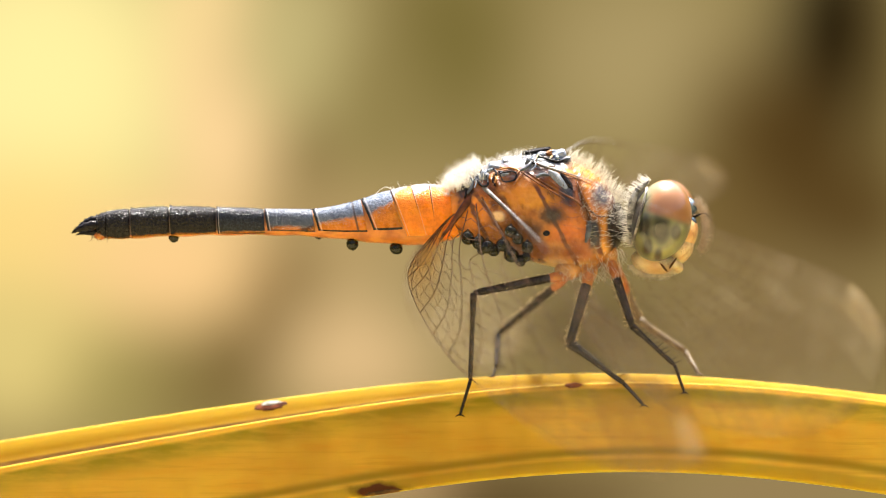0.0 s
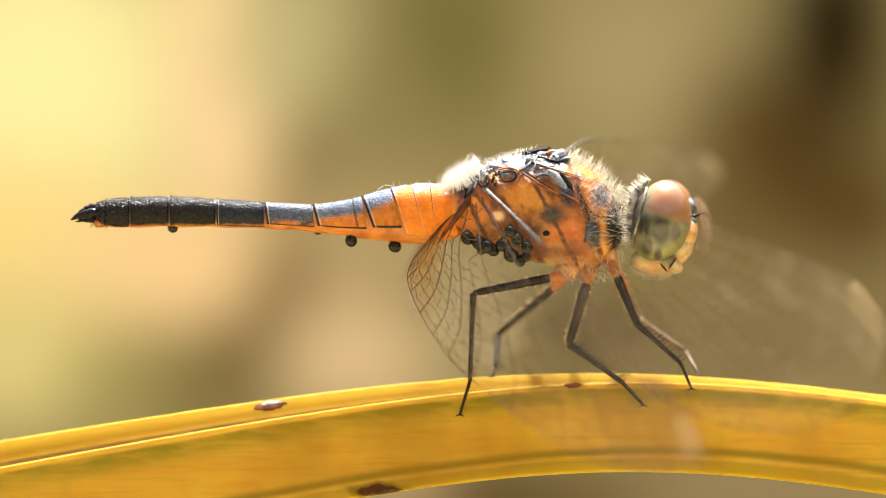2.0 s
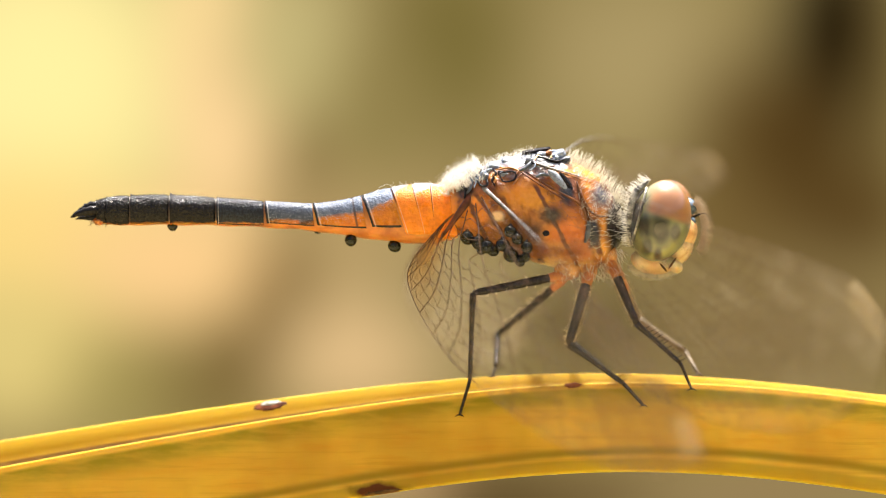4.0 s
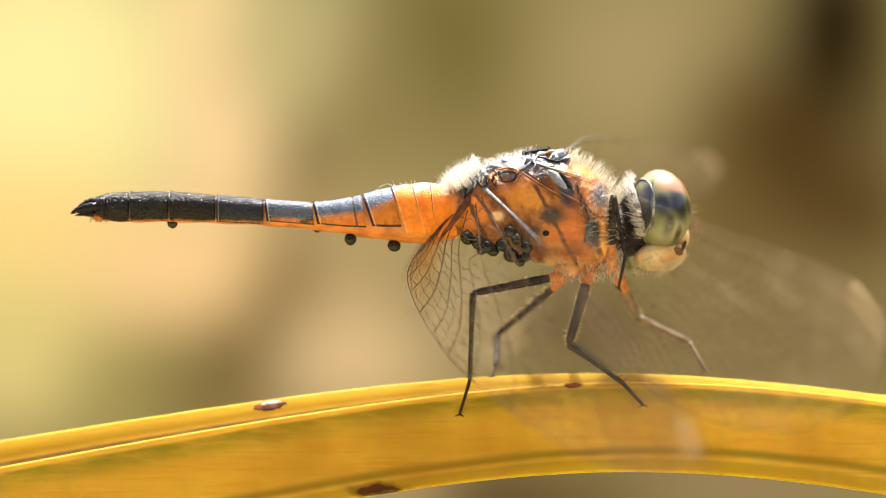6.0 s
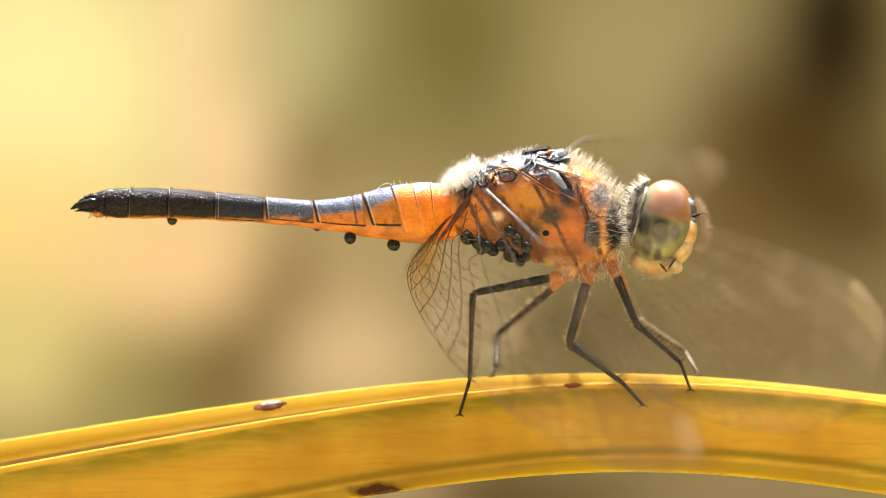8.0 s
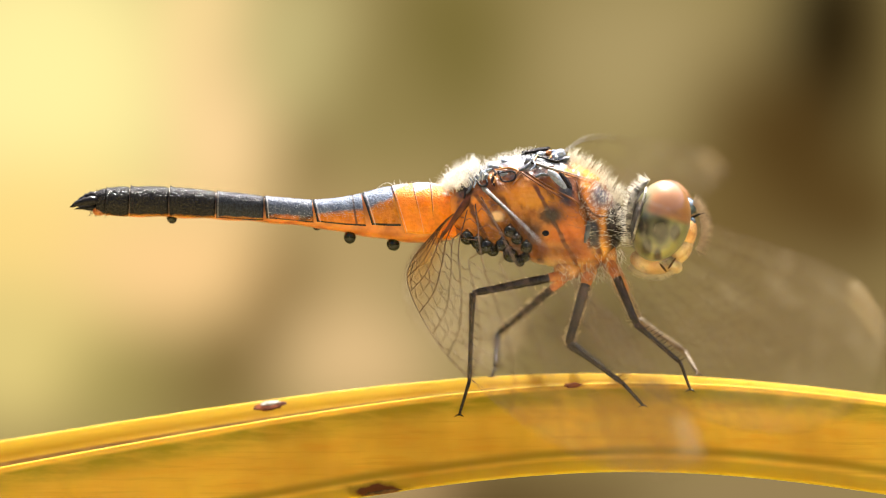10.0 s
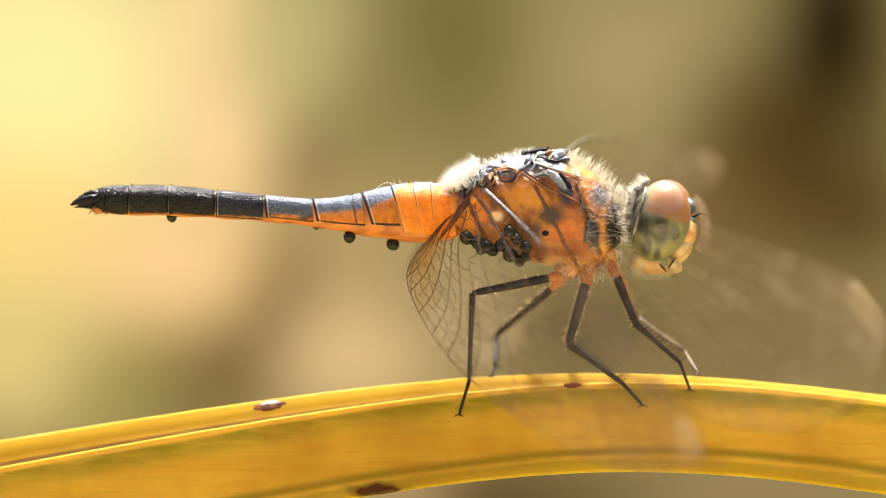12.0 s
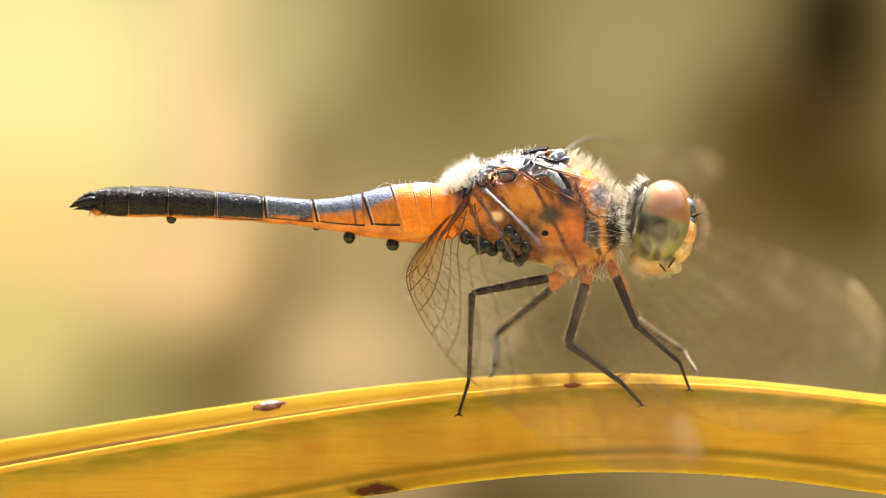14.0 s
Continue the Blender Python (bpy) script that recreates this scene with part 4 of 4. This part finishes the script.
def head():
    bm = bmesh.new()
    blob(bm, V(10.89, 0.20, 1.61), (1.15, 2.7, 1.75), Matrix.Rotation(radians(14), 3, "Y"), 28, 18)
    hd = part("head", bm, CHITIN, dragonfly, "round head with large two-toned eyes", NECK)
    tilt = Matrix.Rotation(radians(15), 3, "Y")
    for side, c in ((-1, V(11.52, -1.50, 1.48)), (1, V(11.85, 1.50, 1.49))):
        bm = bmesh.new()

        def shape(v):
            # flatter behind, where the eye meets the back of the head
            return Vector((v.x * (0.88 if v.x < 0 else 1.0), v.y, v.z * (1.0 if v.z > 0 else 0.96)))
        blob(bm, c, (1.68, 1.8, 2.26), tilt, 40, 28, shape)
        globe = part("eye", bm, eye_paint(c), hd, "glossy compound eye, rusty above and green below with dark spots", c)
        bm = bmesh.new()
        hem = [c + tilt @ V(-1.12, 1.25 * math.cos(a), 1.56 * math.sin(a)) for a in (radians(7.5 * k) for k in range(49))]
        tube(bm, hem, 0.07, 8)
        part("eye_rim", bm, OCCIPUT, globe, "pale rim of the eye")
    for name, c, s, turn, material, label in (
            ("vertex", V(13.09, 0.00, 2.27), (0.55, 0.75, 0.5), 30, METAL, "shining steel-blue vertex"),
            ("ocellus", V(13.28, -0.60, 1.48), (0.26, 0.26, 0.24), 0, METAL, "shining simple eye"),
            ("frons", V(12.97, 0.00, 0.85), (0.66, 1.5, 0.95), 12, FACE, "orange brow"),
            ("clypeus", V(12.73, 0.00, 0.00), (0.62, 1.5, 0.9), 30, CREAM, "cream face plate"),
            ("labrum", V(12.21, 0.00, -0.76), (0.72, 1.4, 0.44), 35, LIP, "tawny upper lip"),
            ("labium", V(11.23, -0.30, -0.67), (1.22, 1.2, 0.7), 8, LIP, "pale tawny lower lip"),
            ("mandible", V(12.24, -1.45, -0.75), (0.06, 0.3, 0.36), 35, ROT, "brown jaw seam"),
            ("mandible", V(11.76, -1.45, -1.00), (0.06, 0.3, 0.30), -40, ROT, "brown jaw seam")):
        bm = bmesh.new()
        blob(bm, c, s, Matrix.Rotation(radians(turn), 3, "Y"), 22, 14)
        part(name, bm, material, hd, label)
    for y in (-0.55, 0.55):
        bm = bmesh.new()
        tube(bm, curve([V(13.39, 0.00, 1.70) + V(0, y, 0), V(13.97, 0.00, 1.91) + V(0, y * 1.5, 0), V(14.36, 0.00, 1.48) + V(0, y * 1.8, 0)], 8), [0.09, 0.07, 0.05, 0.035, 0.03, 0.025, 0.02, 0.015, 0.01], 6)
        part("antenna", bm, CHITIN, hd)
    bm = bmesh.new()
    for _ in range(800):       # tan fringe over the brow and face
        a = random.uniform(-0.9, 1.2)
        y = random.uniform(-1.3, 1.3)
        root = V(13.03, 0.00, 1.09) + V(0.85 * math.cos(a), y, 1.4 * math.sin(a))
        hair(bm, root, V(math.cos(a) + 0.2 + random.uniform(-0.4, 0.4), y * 0.3, math.sin(a) + random.uniform(-0.5, 0.5)), random.uniform(0.2, 0.75), 0.008)
    tagged(part("face_hair", bm, FACE_HAIR, hd, "tan fringe of face hairs"), kind="stuff")
    bm = bmesh.new()
    for _ in range(800):       # pale fuzz round the lips
        a = random.uniform(0.3, 2.6)
        y = random.uniform(-1.2, 0.8)
        root = V(11.33, 0.00, -0.64) + V(-1.25 * math.cos(a), y, -0.72 * math.sin(a))
        hair(bm, root, V(-math.cos(a), y * 0.4, -math.sin(a)) + V(random.uniform(-0.3, 0.3), 0, random.uniform(-0.3, 0.3)), random.uniform(0.12, 0.45), 0.008)
    tagged(part("lip_hair", bm, RUFF, hd, "pale fuzz round the lips"), kind="stuff")
    bm = bmesh.new()
    rear = curve([V(10.95, -1.1, 3.65), V(10.25, -1.5, 3.0), V(9.98, -1.7, 1.9), V(10.0, -1.6, 0.8), V(10.15, -1.3, 0.2)], 24)
    tube(bm, rear, [0.05 + 0.16 * math.sin(math.pi * min(1, (k + 3) / 28)) for k in range(25)], 10)
    part("occiput", bm, OCCIPUT, hd, "pale grey ridge behind the eye")
    bm = bmesh.new()
    for _ in range(430):       # pale hairs behind the eyes
        q = rear[random.randrange(25)] + V(random.uniform(-0.15, 0.15), random.uniform(-0.2, 0.5), random.uniform(-0.08, 0.08))
        hair(bm, q, V(-0.9, -0.35, 0.3 + 0.15 * (q.z - 1.5)), random.uniform(0.3, 0.7), 0.012)
    tagged(part("occiput_hair", bm, HAIR, hd, "pale hairs behind the eyes"), kind="stuff")
    return hd


HEAD = head()


# ---- legs ----
def limb(points, radii, n=10):
    bm = bmesh.new()
    tube(bm, points, radii, n)
    return bm


def spines(bm, a, b, way, count, length):
    for i in range(count):
        q = a.lerp(b, (i + 0.6) / count)
        hair(bm, q, way + (b - a).normalized() * 0.35 + V(random.uniform(-0.15, 0.15), random.uniform(-0.5, 0.5), 0), length * random.uniform(0.75, 1.15), 0.036, 0.05)


LEG = Paint("leg_chitin", rough=0.17, spec=0.14).speckled((0.006, 0.005, 0.005), (0.024, 0.019, 0.016), 7.0, depth=0.03).m


def leg(name, label, hip, knee, ankle, foot, thick, spine_way, pale=0.18, skin_paint=None):
    """Thigh, with shin and foot under it; each turns about its joint."""
    chitin = skin_paint or LEG
    bow = V(0, 0, 0.0)
    bm = limb(curve([hip, hip.lerp(knee, 0.5) + bow, knee], 12),
              [thick * k for k in (0.75, 0.95, 1.0, 1.05, 1.05, 1.0, 1.0, 0.95, 0.92, 0.88, 0.85, 0.9, 0.6)])
    spines(bm, hip.lerp(knee, 0.25), knee, spine_way, 9, 0.28)
    thigh = part(name, bm, chitin, dragonfly, label, hip)
    fringe = bmesh.new()
    for _ in range(170):
        q = hip.lerp(knee, random.uniform(0.0, 1.0))
        a = random.uniform(0, 6.28)
        hair(fringe, q, V(math.cos(a), random.uniform(-0.4, 0.4), 0.4 * math.sin(a)), random.uniform(0.25, 0.6), 0.011, 0.25)
    tagged(part("fringe", fringe, BROWN_HAIR, thigh, "golden fringe hairs"), kind="stuff")
    bm = limb(curve([hip, hip.lerp(knee, 0.5 * pale) + bow * pale, hip.lerp(knee, pale) + bow * pale * 1.3], 5), [thick * k for k in (0.9, 1.12, 1.16, 1.14, 1.12, 1.0)])
    part("trochanter", bm, LEG_PALE, thigh, "amber upper end of the leg")
    bm = limb(curve([knee, knee.lerp(ankle, 0.5), ankle], 10), [thick * k for k in (0.8, 0.78, 0.68, 0.62, 0.6, 0.58, 0.56, 0.55, 0.55, 0.58, 0.4)])
    spines(bm, knee.lerp(ankle, 0.1), ankle, spine_way, 11, 0.62)
    spines(bm, knee.lerp(ankle, 0.1), ankle, -spine_way * 0.6 + V(0, -0.6, 0), 8, 0.22)
    part("tibia", bm, chitin, thigh, "spiny shin", knee)
    bm = limb(curve([ankle, ankle.lerp(foot, 0.5), foot], 6), [thick * k for k in (0.42, 0.4, 0.36, 0.36, 0.34, 0.34, 0.22)], 8)
    for s in (-1, 1):
        tube(bm, curve([foot, foot + V(0.12 * s, -0.05, -0.02), foot + V(0.26 * s, -0.08, -0.12)], 4), [0.06, 0.05, 0.04, 0.03, 0.01], 6)
    spines(bm, ankle, foot, spine_way, 5, 0.16)
    part("tarsus", bm, chitin, thigh, "thin clawed foot", ankle)
    return thigh


BLACK_LEG = "spiny black leg with amber upper end"
leg("hind_leg", BLACK_LEG, V(6.52, -1.10, -1.39), V(1.59, -2.20, -2.35), V(1.42, -0.90, -7.07), tread(V(0.88, 0, -8.87)), 0.24, V(0.9, 0, -0.3))
leg("hind_leg", BLACK_LEG, V(6.57, 1.10, -1.55), V(2.95, 4.60, -4.65), V(2.84, 2.60, -6.39), V(2.62, 1.20, -6.88), 0.21, V(0.9, 0, -0.3))
leg("middle_leg", BLACK_LEG, V(7.82, -1.20, -1.24), V(6.67, -2.50, -5.05), V(9.61, -0.90, -7.16), tread(V(10.72, 0, -8.36)), 0.27, V(0.6, 0, 0.7))
leg("middle_leg", BLACK_LEG, V(7.88, 1.20, -1.31), V(6.89, 3.00, -5.02), V(8.78, 1.80, -6.49), V(9.01, 1.20, -6.78), 0.24, V(0.6, 0, 0.7))
FORE = [V(8.94, -0.90, -0.63), V(10.29, -2.20, -4.00), V(12.68, -1.10, -6.07), tread(V(13.26, 0, -7.54))]
FAR_FORE = [V(9.06, 0.90, -0.73), V(10.54, 3.40, -3.83), V(13.09, 2.80, -5.54), V(13.76, 1.30, -6.73)]
FORE_LEG = leg("fore_leg", BLACK_LEG, *FORE, 0.24, V(0.5, 0, 0.6), 0.3)
# paler copy of the leg colour, painted as if lit from behind
BACKLIT_TAN = Paint("tan_leg", rough=0.45, spec=0.3).speckled((0.20, 0.14, 0.075), (0.10, 0.065, 0.035), 2.0, depth=0.03).m
FAR_FORE_LEG = leg("fore_leg", "hairy leg, tan-brown to imitate backlight", *FAR_FORE, 0.29, V(-0.4, 0, -0.6), 0.5, BACKLIT_TAN)


# ---- wings ----
def wing(label, lead, trail, root, sectors=9, costa=0.2, start=0.02, bold=1.0, mesh=1.0, film=None, stem=0.5, hush=0.0):
    """A veined membrane that fans out from its root: lead is the leading line from root to tip, trail the margin from tip back to the root."""
    edge = curve(trail, 240)
    front = curve(lead, 240)
    base = [front[0].lerp(edge[-1], k / 240) for k in range(241)]

    def place(u, r):
        """u: 0 leading line, 1 hind margin by the root; r: 0 root, 1 margin."""
        k = max(0, min(240, round(u * 240)))
        r = min(1.0, r)
        straight = base[k].lerp(edge[k], r)
        bow = front[round(r * 240)] - front[0].lerp(front[-1], r)
        pleat = 0.07 * math.cos(u * sectors * 2 * math.pi) * math.sin(math.pi * r) * (1 - u)
        return straight + bow * (1 - u) ** 2 + Vector((0, -0.7, 0.7)) * pleat

    bm = bmesh.new()
    skin(bm, [[place(i / 72, j / 30) for j in range(31)] for i in range(73)], closed=False, caps=False)
    w = part("wing", bm, film or WING, dragonfly, label, root)
    rnd = random.Random(len(label) + sectors)
    bm = bmesh.new()

    def strand(u0, r0, u1, r1, thick, n):
        tube(bm, [place(u0 + (u1 - u0) * k / n, r0 + (r1 - r0) * k / n) for k in range(n + 1)], thick, 4)
    # rays, forking on the way out, with staggered cross veins
    fork = [0.30 + rnd.uniform(-0.06, 0.1) for _ in range(sectors)]
    rays = [(k / sectors) ** 0.85 for k in range(sectors + 1)]
    for k in range(sectors):
        if hush and rays[k] > 0.66:
            continue
        first = max(start, hush) if rays[k] > 0.45 else start
        fork[k] = max(fork[k], first)
        strand(rays[k], first if k else 0.02, rays[k], 1, [0.02 * bold * (stem + (1 - stem) * q / 16) for q in range(17)], 16)
        a, b = rays[k], rays[k + 1]
        m = (a + b) / 2
        strand(a, fork[k], m, fork[k] + 0.09, 0.018 * bold, 3)
        strand(m, fork[k] + 0.09, m, 1, 0.017 * bold, 14)
        for lo, hi, frm, step in ((a, b, first + 0.04, 0.055 * mesh), (a, m, fork[k] + 0.1, 0.042 * mesh), (m, b, fork[k] + 0.1, 0.042 * mesh)):
            k_mid = round((lo + hi) * 120)
            step *= max(1.0, 7.0 / (edge[k_mid] - base[k_mid]).length)
            r = frm + rnd.uniform(0, step)
            end = fork[k] if hi - lo > (b - a) * 0.75 else 1.0
            while r < end:
                mid, kink = (lo + hi) / 2, rnd.uniform(-0.5, 0.5) * step
                strand(lo, r, mid, r + kink, 0.014 * bold, 1)
                strand(mid, r + kink, hi, r + rnd.uniform(-0.3, 0.3) * step, 0.014 * bold, 1)
                if hi - lo < (b - a) * 0.75 and r > 0.6 and rnd.random() < 0.7:
                    strand(mid, r + kink, mid, min(1, r + step), 0.012, 1)
                r += step * rnd.uniform(0.75, 1.25)
    tube(bm, edge[:150 if hush else 241:4], 0.018 * bold, 5)
    part("vein_net", bm, VEIN, w, "fine brown vein net")
    bm = bmesh.new()
    line = [place(0, i / 48) for i in range(49)]
    tube(bm, line[:17], [0.014 * bold + costa * math.exp(-i / 5.5) for i in range(17)], 8)
    part("leading_vein", bm, COSTA, w, "thick grey root of the leading vein")
    bm = bmesh.new()
    tube(bm, line[16:], [0.014 * bold + costa * math.exp(-i / 5.5) for i in range(16, 49)], 8)
    part("leading_vein", bm, VEIN, w, "thin brown leading vein")
    bm = bmesh.new()
    line = [place(0.022, i / 40) for i in range(41)]
    tube(bm, line, [(0.012 + 0.06 * math.exp(-i / 7)) * bold for i in range(41)], 6)
    part("radial_vein", bm, VEIN, w, "brown radial vein")
    bm = bmesh.new()
    up = V(0, -0.03, 0.02)
    skin(bm, [[place(0.0, r / 40) + up, place(0.05, r / 40) + up, place(0.05, r / 40) - up, place(0.0, r / 40) - up] for r in range(32, 39)])
    part("pterostigma", bm, FAINT_STIGMA if film else STIGMA, w, "straw-coloured wing spot")
    return w


CLEAR = "clear finely veined wing"
ROOTED = "clear brown-veined wing, amber at its root"
HIND_ROOT = V(1.99, -1.60, 3.41)
wing(ROOTED, [HIND_ROOT, V(3.90, -5.50, 1.58), V(5.90, -9.50, -0.56), V(9.37, -15.50, -4.57), V(12.19, -20.00, -8.46), V(13.23, -22.00, -10.59)],
     [V(13.23, -22.00, -10.59), V(10.35, -20.00, -11.28), V(5.66, -14.00, -9.79), V(1.36, -7.50, -6.71), V(-0.60, -4.40, -4.45), V(-1.80, -2.40, -2.07), V(-1.69, -1.80, -0.72), V(-0.42, -1.60, 0.93), V(0.91, -1.30, 2.26)],
     HIND_ROOT, 8, 0.15, 0.03, 1.3, 1.5, ROOT_WING, 1.1)
FORE_ROOT = V(4.94, -1.80, 4.55)
NEAR_FORE_WING = wing(CLEAR, [FORE_ROOT, V(8.24, -4.66, 3.46), V(13.70, -9.06, 1.27), V(17.95, -11.54, -0.21), V(21.03, -13.19, -1.58), V(22.95, -14.01, -4.00)],
                      [V(22.95, -14.01, -4.00), V(21.59, -13.46, -7.60), V(17.93, -11.81, -9.40), V(12.23, -9.06, -8.30), V(7.60, -5.76, -4.20), V(5.60, -2.05, 0.40), V(4.46, -1.60, 3.70)], FORE_ROOT, 11, 0.07, 0.04, 0.7, 0.8, None, 0.3, 0.6)
FAR_FORE_ROOT = V(6.27, 1.50, 5.06)
FAR_FORE_WING = wing(CLEAR, [FAR_FORE_ROOT, V(7.91, 6.00, 6.03), V(10.27, 12.00, 6.08), V(13.04, 18.00, 5.88), V(14.99, 22.00, 5.56), V(16.52, 24.50, 4.46)],
                     [V(16.52, 24.50, 4.46), V(14.53, 22.50, 2.96), V(11.76, 18.00, 2.86), V(8.38, 12.00, 3.03), V(6.21, 6.00, 3.43), V(5.36, 1.50, 4.60)], FAR_FORE_ROOT, 9, 0.05, 0.15)
FAR_HIND_ROOT = V(2.56, 1.50, 3.38)
wing(CLEAR, [FAR_HIND_ROOT, V(2.98, 7.00, 1.27), V(3.50, 12.50, -0.60), V(4.21, 18.00, -2.54), V(4.75, 22.00, -4.20), V(4.61, 24.00, -5.53)],
     [V(4.61, 24.00, -5.53), V(2.15, 22.00, -6.80), V(-0.45, 17.00, -5.41), V(-1.95, 11.00, -3.11), V(-1.98, 6.00, -0.90), V(-0.43, 3.00, 1.25), V(1.40, 1.50, 2.47)], FAR_HIND_ROOT, 10, 0.06)


# ---- mites ----
def mite(x, y, z, r, seat):
    """A round water mite with its short snout and legs tucked against the host."""
    c = V(x, y, z)
    bm = bmesh.new()
    blob(bm, c, (r, r * 0.95, r * 0.92), Matrix.Rotation(x, 3, "Y"), 20, 14, lambda v: v * (1 + 0.05 * noise.noise(v * 1.7 + c)))
    ob = thing("water_mite", c, "round glossy black water mite clinging to " + seat, "mite", "water mites on the dragonfly")
    part("body", bm, MITE, ob)
    bm = bmesh.new()
    blob(bm, c + V(0, 0.35 * r, 0.85 * r), (0.3 * r, 0.3 * r, 0.35 * r), None, 10, 8)
    part("mouthparts", bm, MITE, ob)
    return ob


BELLY, FLANK = "the dragonfly's belly", "the dragonfly's flank"
RIDERS = [mite(-14.52, 0.0, 1.52, 0.30, BELLY), mite(-4.97, -0.2, 0.58, 0.35, BELLY),
          mite(-2.64, -0.2, 0.21, 0.36, BELLY), mite(-6.73, 0.1, 1.15, 0.23, BELLY)]
for px, pz, py, r in ((1.29, 0.60, -2.2, 0.39), (1.86, 0.36, -2.4, 0.39), (2.31, 0.12, -2.6, 0.39),
                      (2.05, -0.03, -1.9, 0.30), (2.68, -0.09, -2.1, 0.33), (3.16, 0.21, -2.5, 0.39),
                      (3.57, 0.93, -2.8, 0.36), (3.93, 0.54, -2.9, 0.33), (3.60, -0.33, -2.6, 0.42),
                      (4.44, 0.09, -2.9, 0.36), (4.08, -0.66, -2.7, 0.30), (4.38, -0.42, -2.8, 0.27)):
    mite(px, py - 0.25, pz, r, FLANK)


# ---- what moves ----
def turned(ob, rx=0, ry=0, rz=0):
    """A part's pose in its thing, turned about its joint."""
    o = (ORIGIN[ob] - ORIGIN[ob.parent]) * MM
    return pose(o.x, o.y, o.z, rx, ry, rz)


def turn_of(rest, now):
    return rest.rotation_difference(now).to_matrix().to_4x4()


def move_leg(thigh, rest, rows):
    """Rows of seconds and hip, knee, ankle and foot; only the directions count, the lengths stay."""
    keys = {thigh: []}
    kids = {k.name.split(".")[0]: k for k in thigh.children}
    shin, toe = kids["tibia"], kids["tarsus"]
    keys[shin], keys[toe] = [], []
    for t, joints in rows:
        turns = [turn_of(rest[i + 1] - rest[i], joints[i + 1] - joints[i]) for i in range(3)]
        knee = rest[0] + turns[0].to_3x3() @ (rest[1] - rest[0])
        ankle = knee + turns[1].to_3x3() @ (rest[2] - rest[1])
        places = [Matrix.Translation((p - HOME) * MM) @ r for p, r in zip((rest[0], knee, ankle), turns)]
        keys[thigh].append((t, places[0]))
        keys[shin].append((t, places[0].inverted() @ places[1]))
        keys[toe].append((t, places[0].inverted() @ places[2]))
    for ob, r in keys.items():
        walk(ob, r)


def motions():
    lift = [(0, -3.4), (0.5, -2.2), (1, -1.74), (1.5, -1.6), (2, -1.4), (2.5, -1.25), (3, -1.16), (5.5, -0.7), (6, -0.46), (6.5, -0.1),
            (7, 0), (7.5, 0), (8, 0.22), (10.5, 0.58), (11.5, 0.75), (13, 0.82), (13.5, 0.75), (14, 0.5)]
    walk(ABDOMEN, [(t, turned(ABDOMEN, 0, a, 0)) for t, a in lift])
    for ob in RIDERS:
        rows = []
        for t, a in lift:
            r = Matrix.Rotation(radians(a), 4, "Y")
            c = WAIST + r.to_3x3() @ (ORIGIN[ob] - WAIST)
            rows.append((t, Matrix.Translation(at(c)) @ r))
        walk(ob, rows)
    still, glance = turned(HEAD), turned(HEAD, -25, -6, 35)
    half = turned(HEAD, -12, -3, 17)
    walk(HEAD, [(0, still), (0.2, still), (0.3, half), (0.4, glance), (0.5, glance), (0.6, still), (5.9, still), (6.0, glance), (6.2, glance), (6.3, still), (14, still)])
    h = FORE[0]
    first = [h, V(9.99, -2.20, -4.00), V(12.26, -1.10, -6.07), tread(V(12.81, 0, -7.54))]
    second = [h, V(10.23, -2.20, -3.82), V(12.68, -1.10, -6.01), tread(V(13.32, 0, -7.39))]
    raised = [h, V(9.10, -2.60, 2.37), V(9.38, -3.40, -0.27), V(8.96, -3.40, -2.07)]
    higher = [h, V(9.04, -2.60, 2.82), V(9.65, -3.40, -0.21), V(9.29, -3.40, -1.83)]
    mid = [h, V(10.92, -4.50, -0.87), V(10.66, -3.50, -2.96), V(10.98, -3.00, -4.47)]
    mid2 = [h, V(10.94, -4.00, 0.33), V(10.35, -3.80, -1.77), V(10.07, -3.40, -3.57)]
    move_leg(FORE_LEG, FORE, [(0, first), (0.2, first), (0.4, second), (3.2, second), (4.2, second), (4.45, mid), (4.7, mid2), (4.9, raised), (5.3, raised),
                              (5.9, raised), (6.0, higher), (6.2, higher), (6.27, mid2), (6.33, mid), (6.4, FORE), (14, FORE)])
    f = FAR_FORE
    shifted = [f[0], V(10.48, 3.40, -3.59), V(13.52, 2.80, -5.02), V(14.33, 1.80, -6.52)]
    move_leg(FAR_FORE_LEG, f, [(0, f), (5.9, f), (6.0, shifted), (6.2, shifted), (6.35, f), (14, f)])
    walk(NEAR_FORE_WING, [(t, turned(NEAR_FORE_WING, 0, a, 0)) for t, a in ((0, 1.1), (0.5, 0.7), (1, 0.25), (3, 0.2), (6.5, 0), (14, 0))])
    walk(FAR_FORE_WING, [(t, turned(FAR_FORE_WING, 0, a, 0)) for t, a in ((0, 3.2), (0.5, 2.2), (1, 1.4), (2, 0.9), (3, 0.6), (6, 0), (10.5, -0.3), (14, -0.3))])


motions()
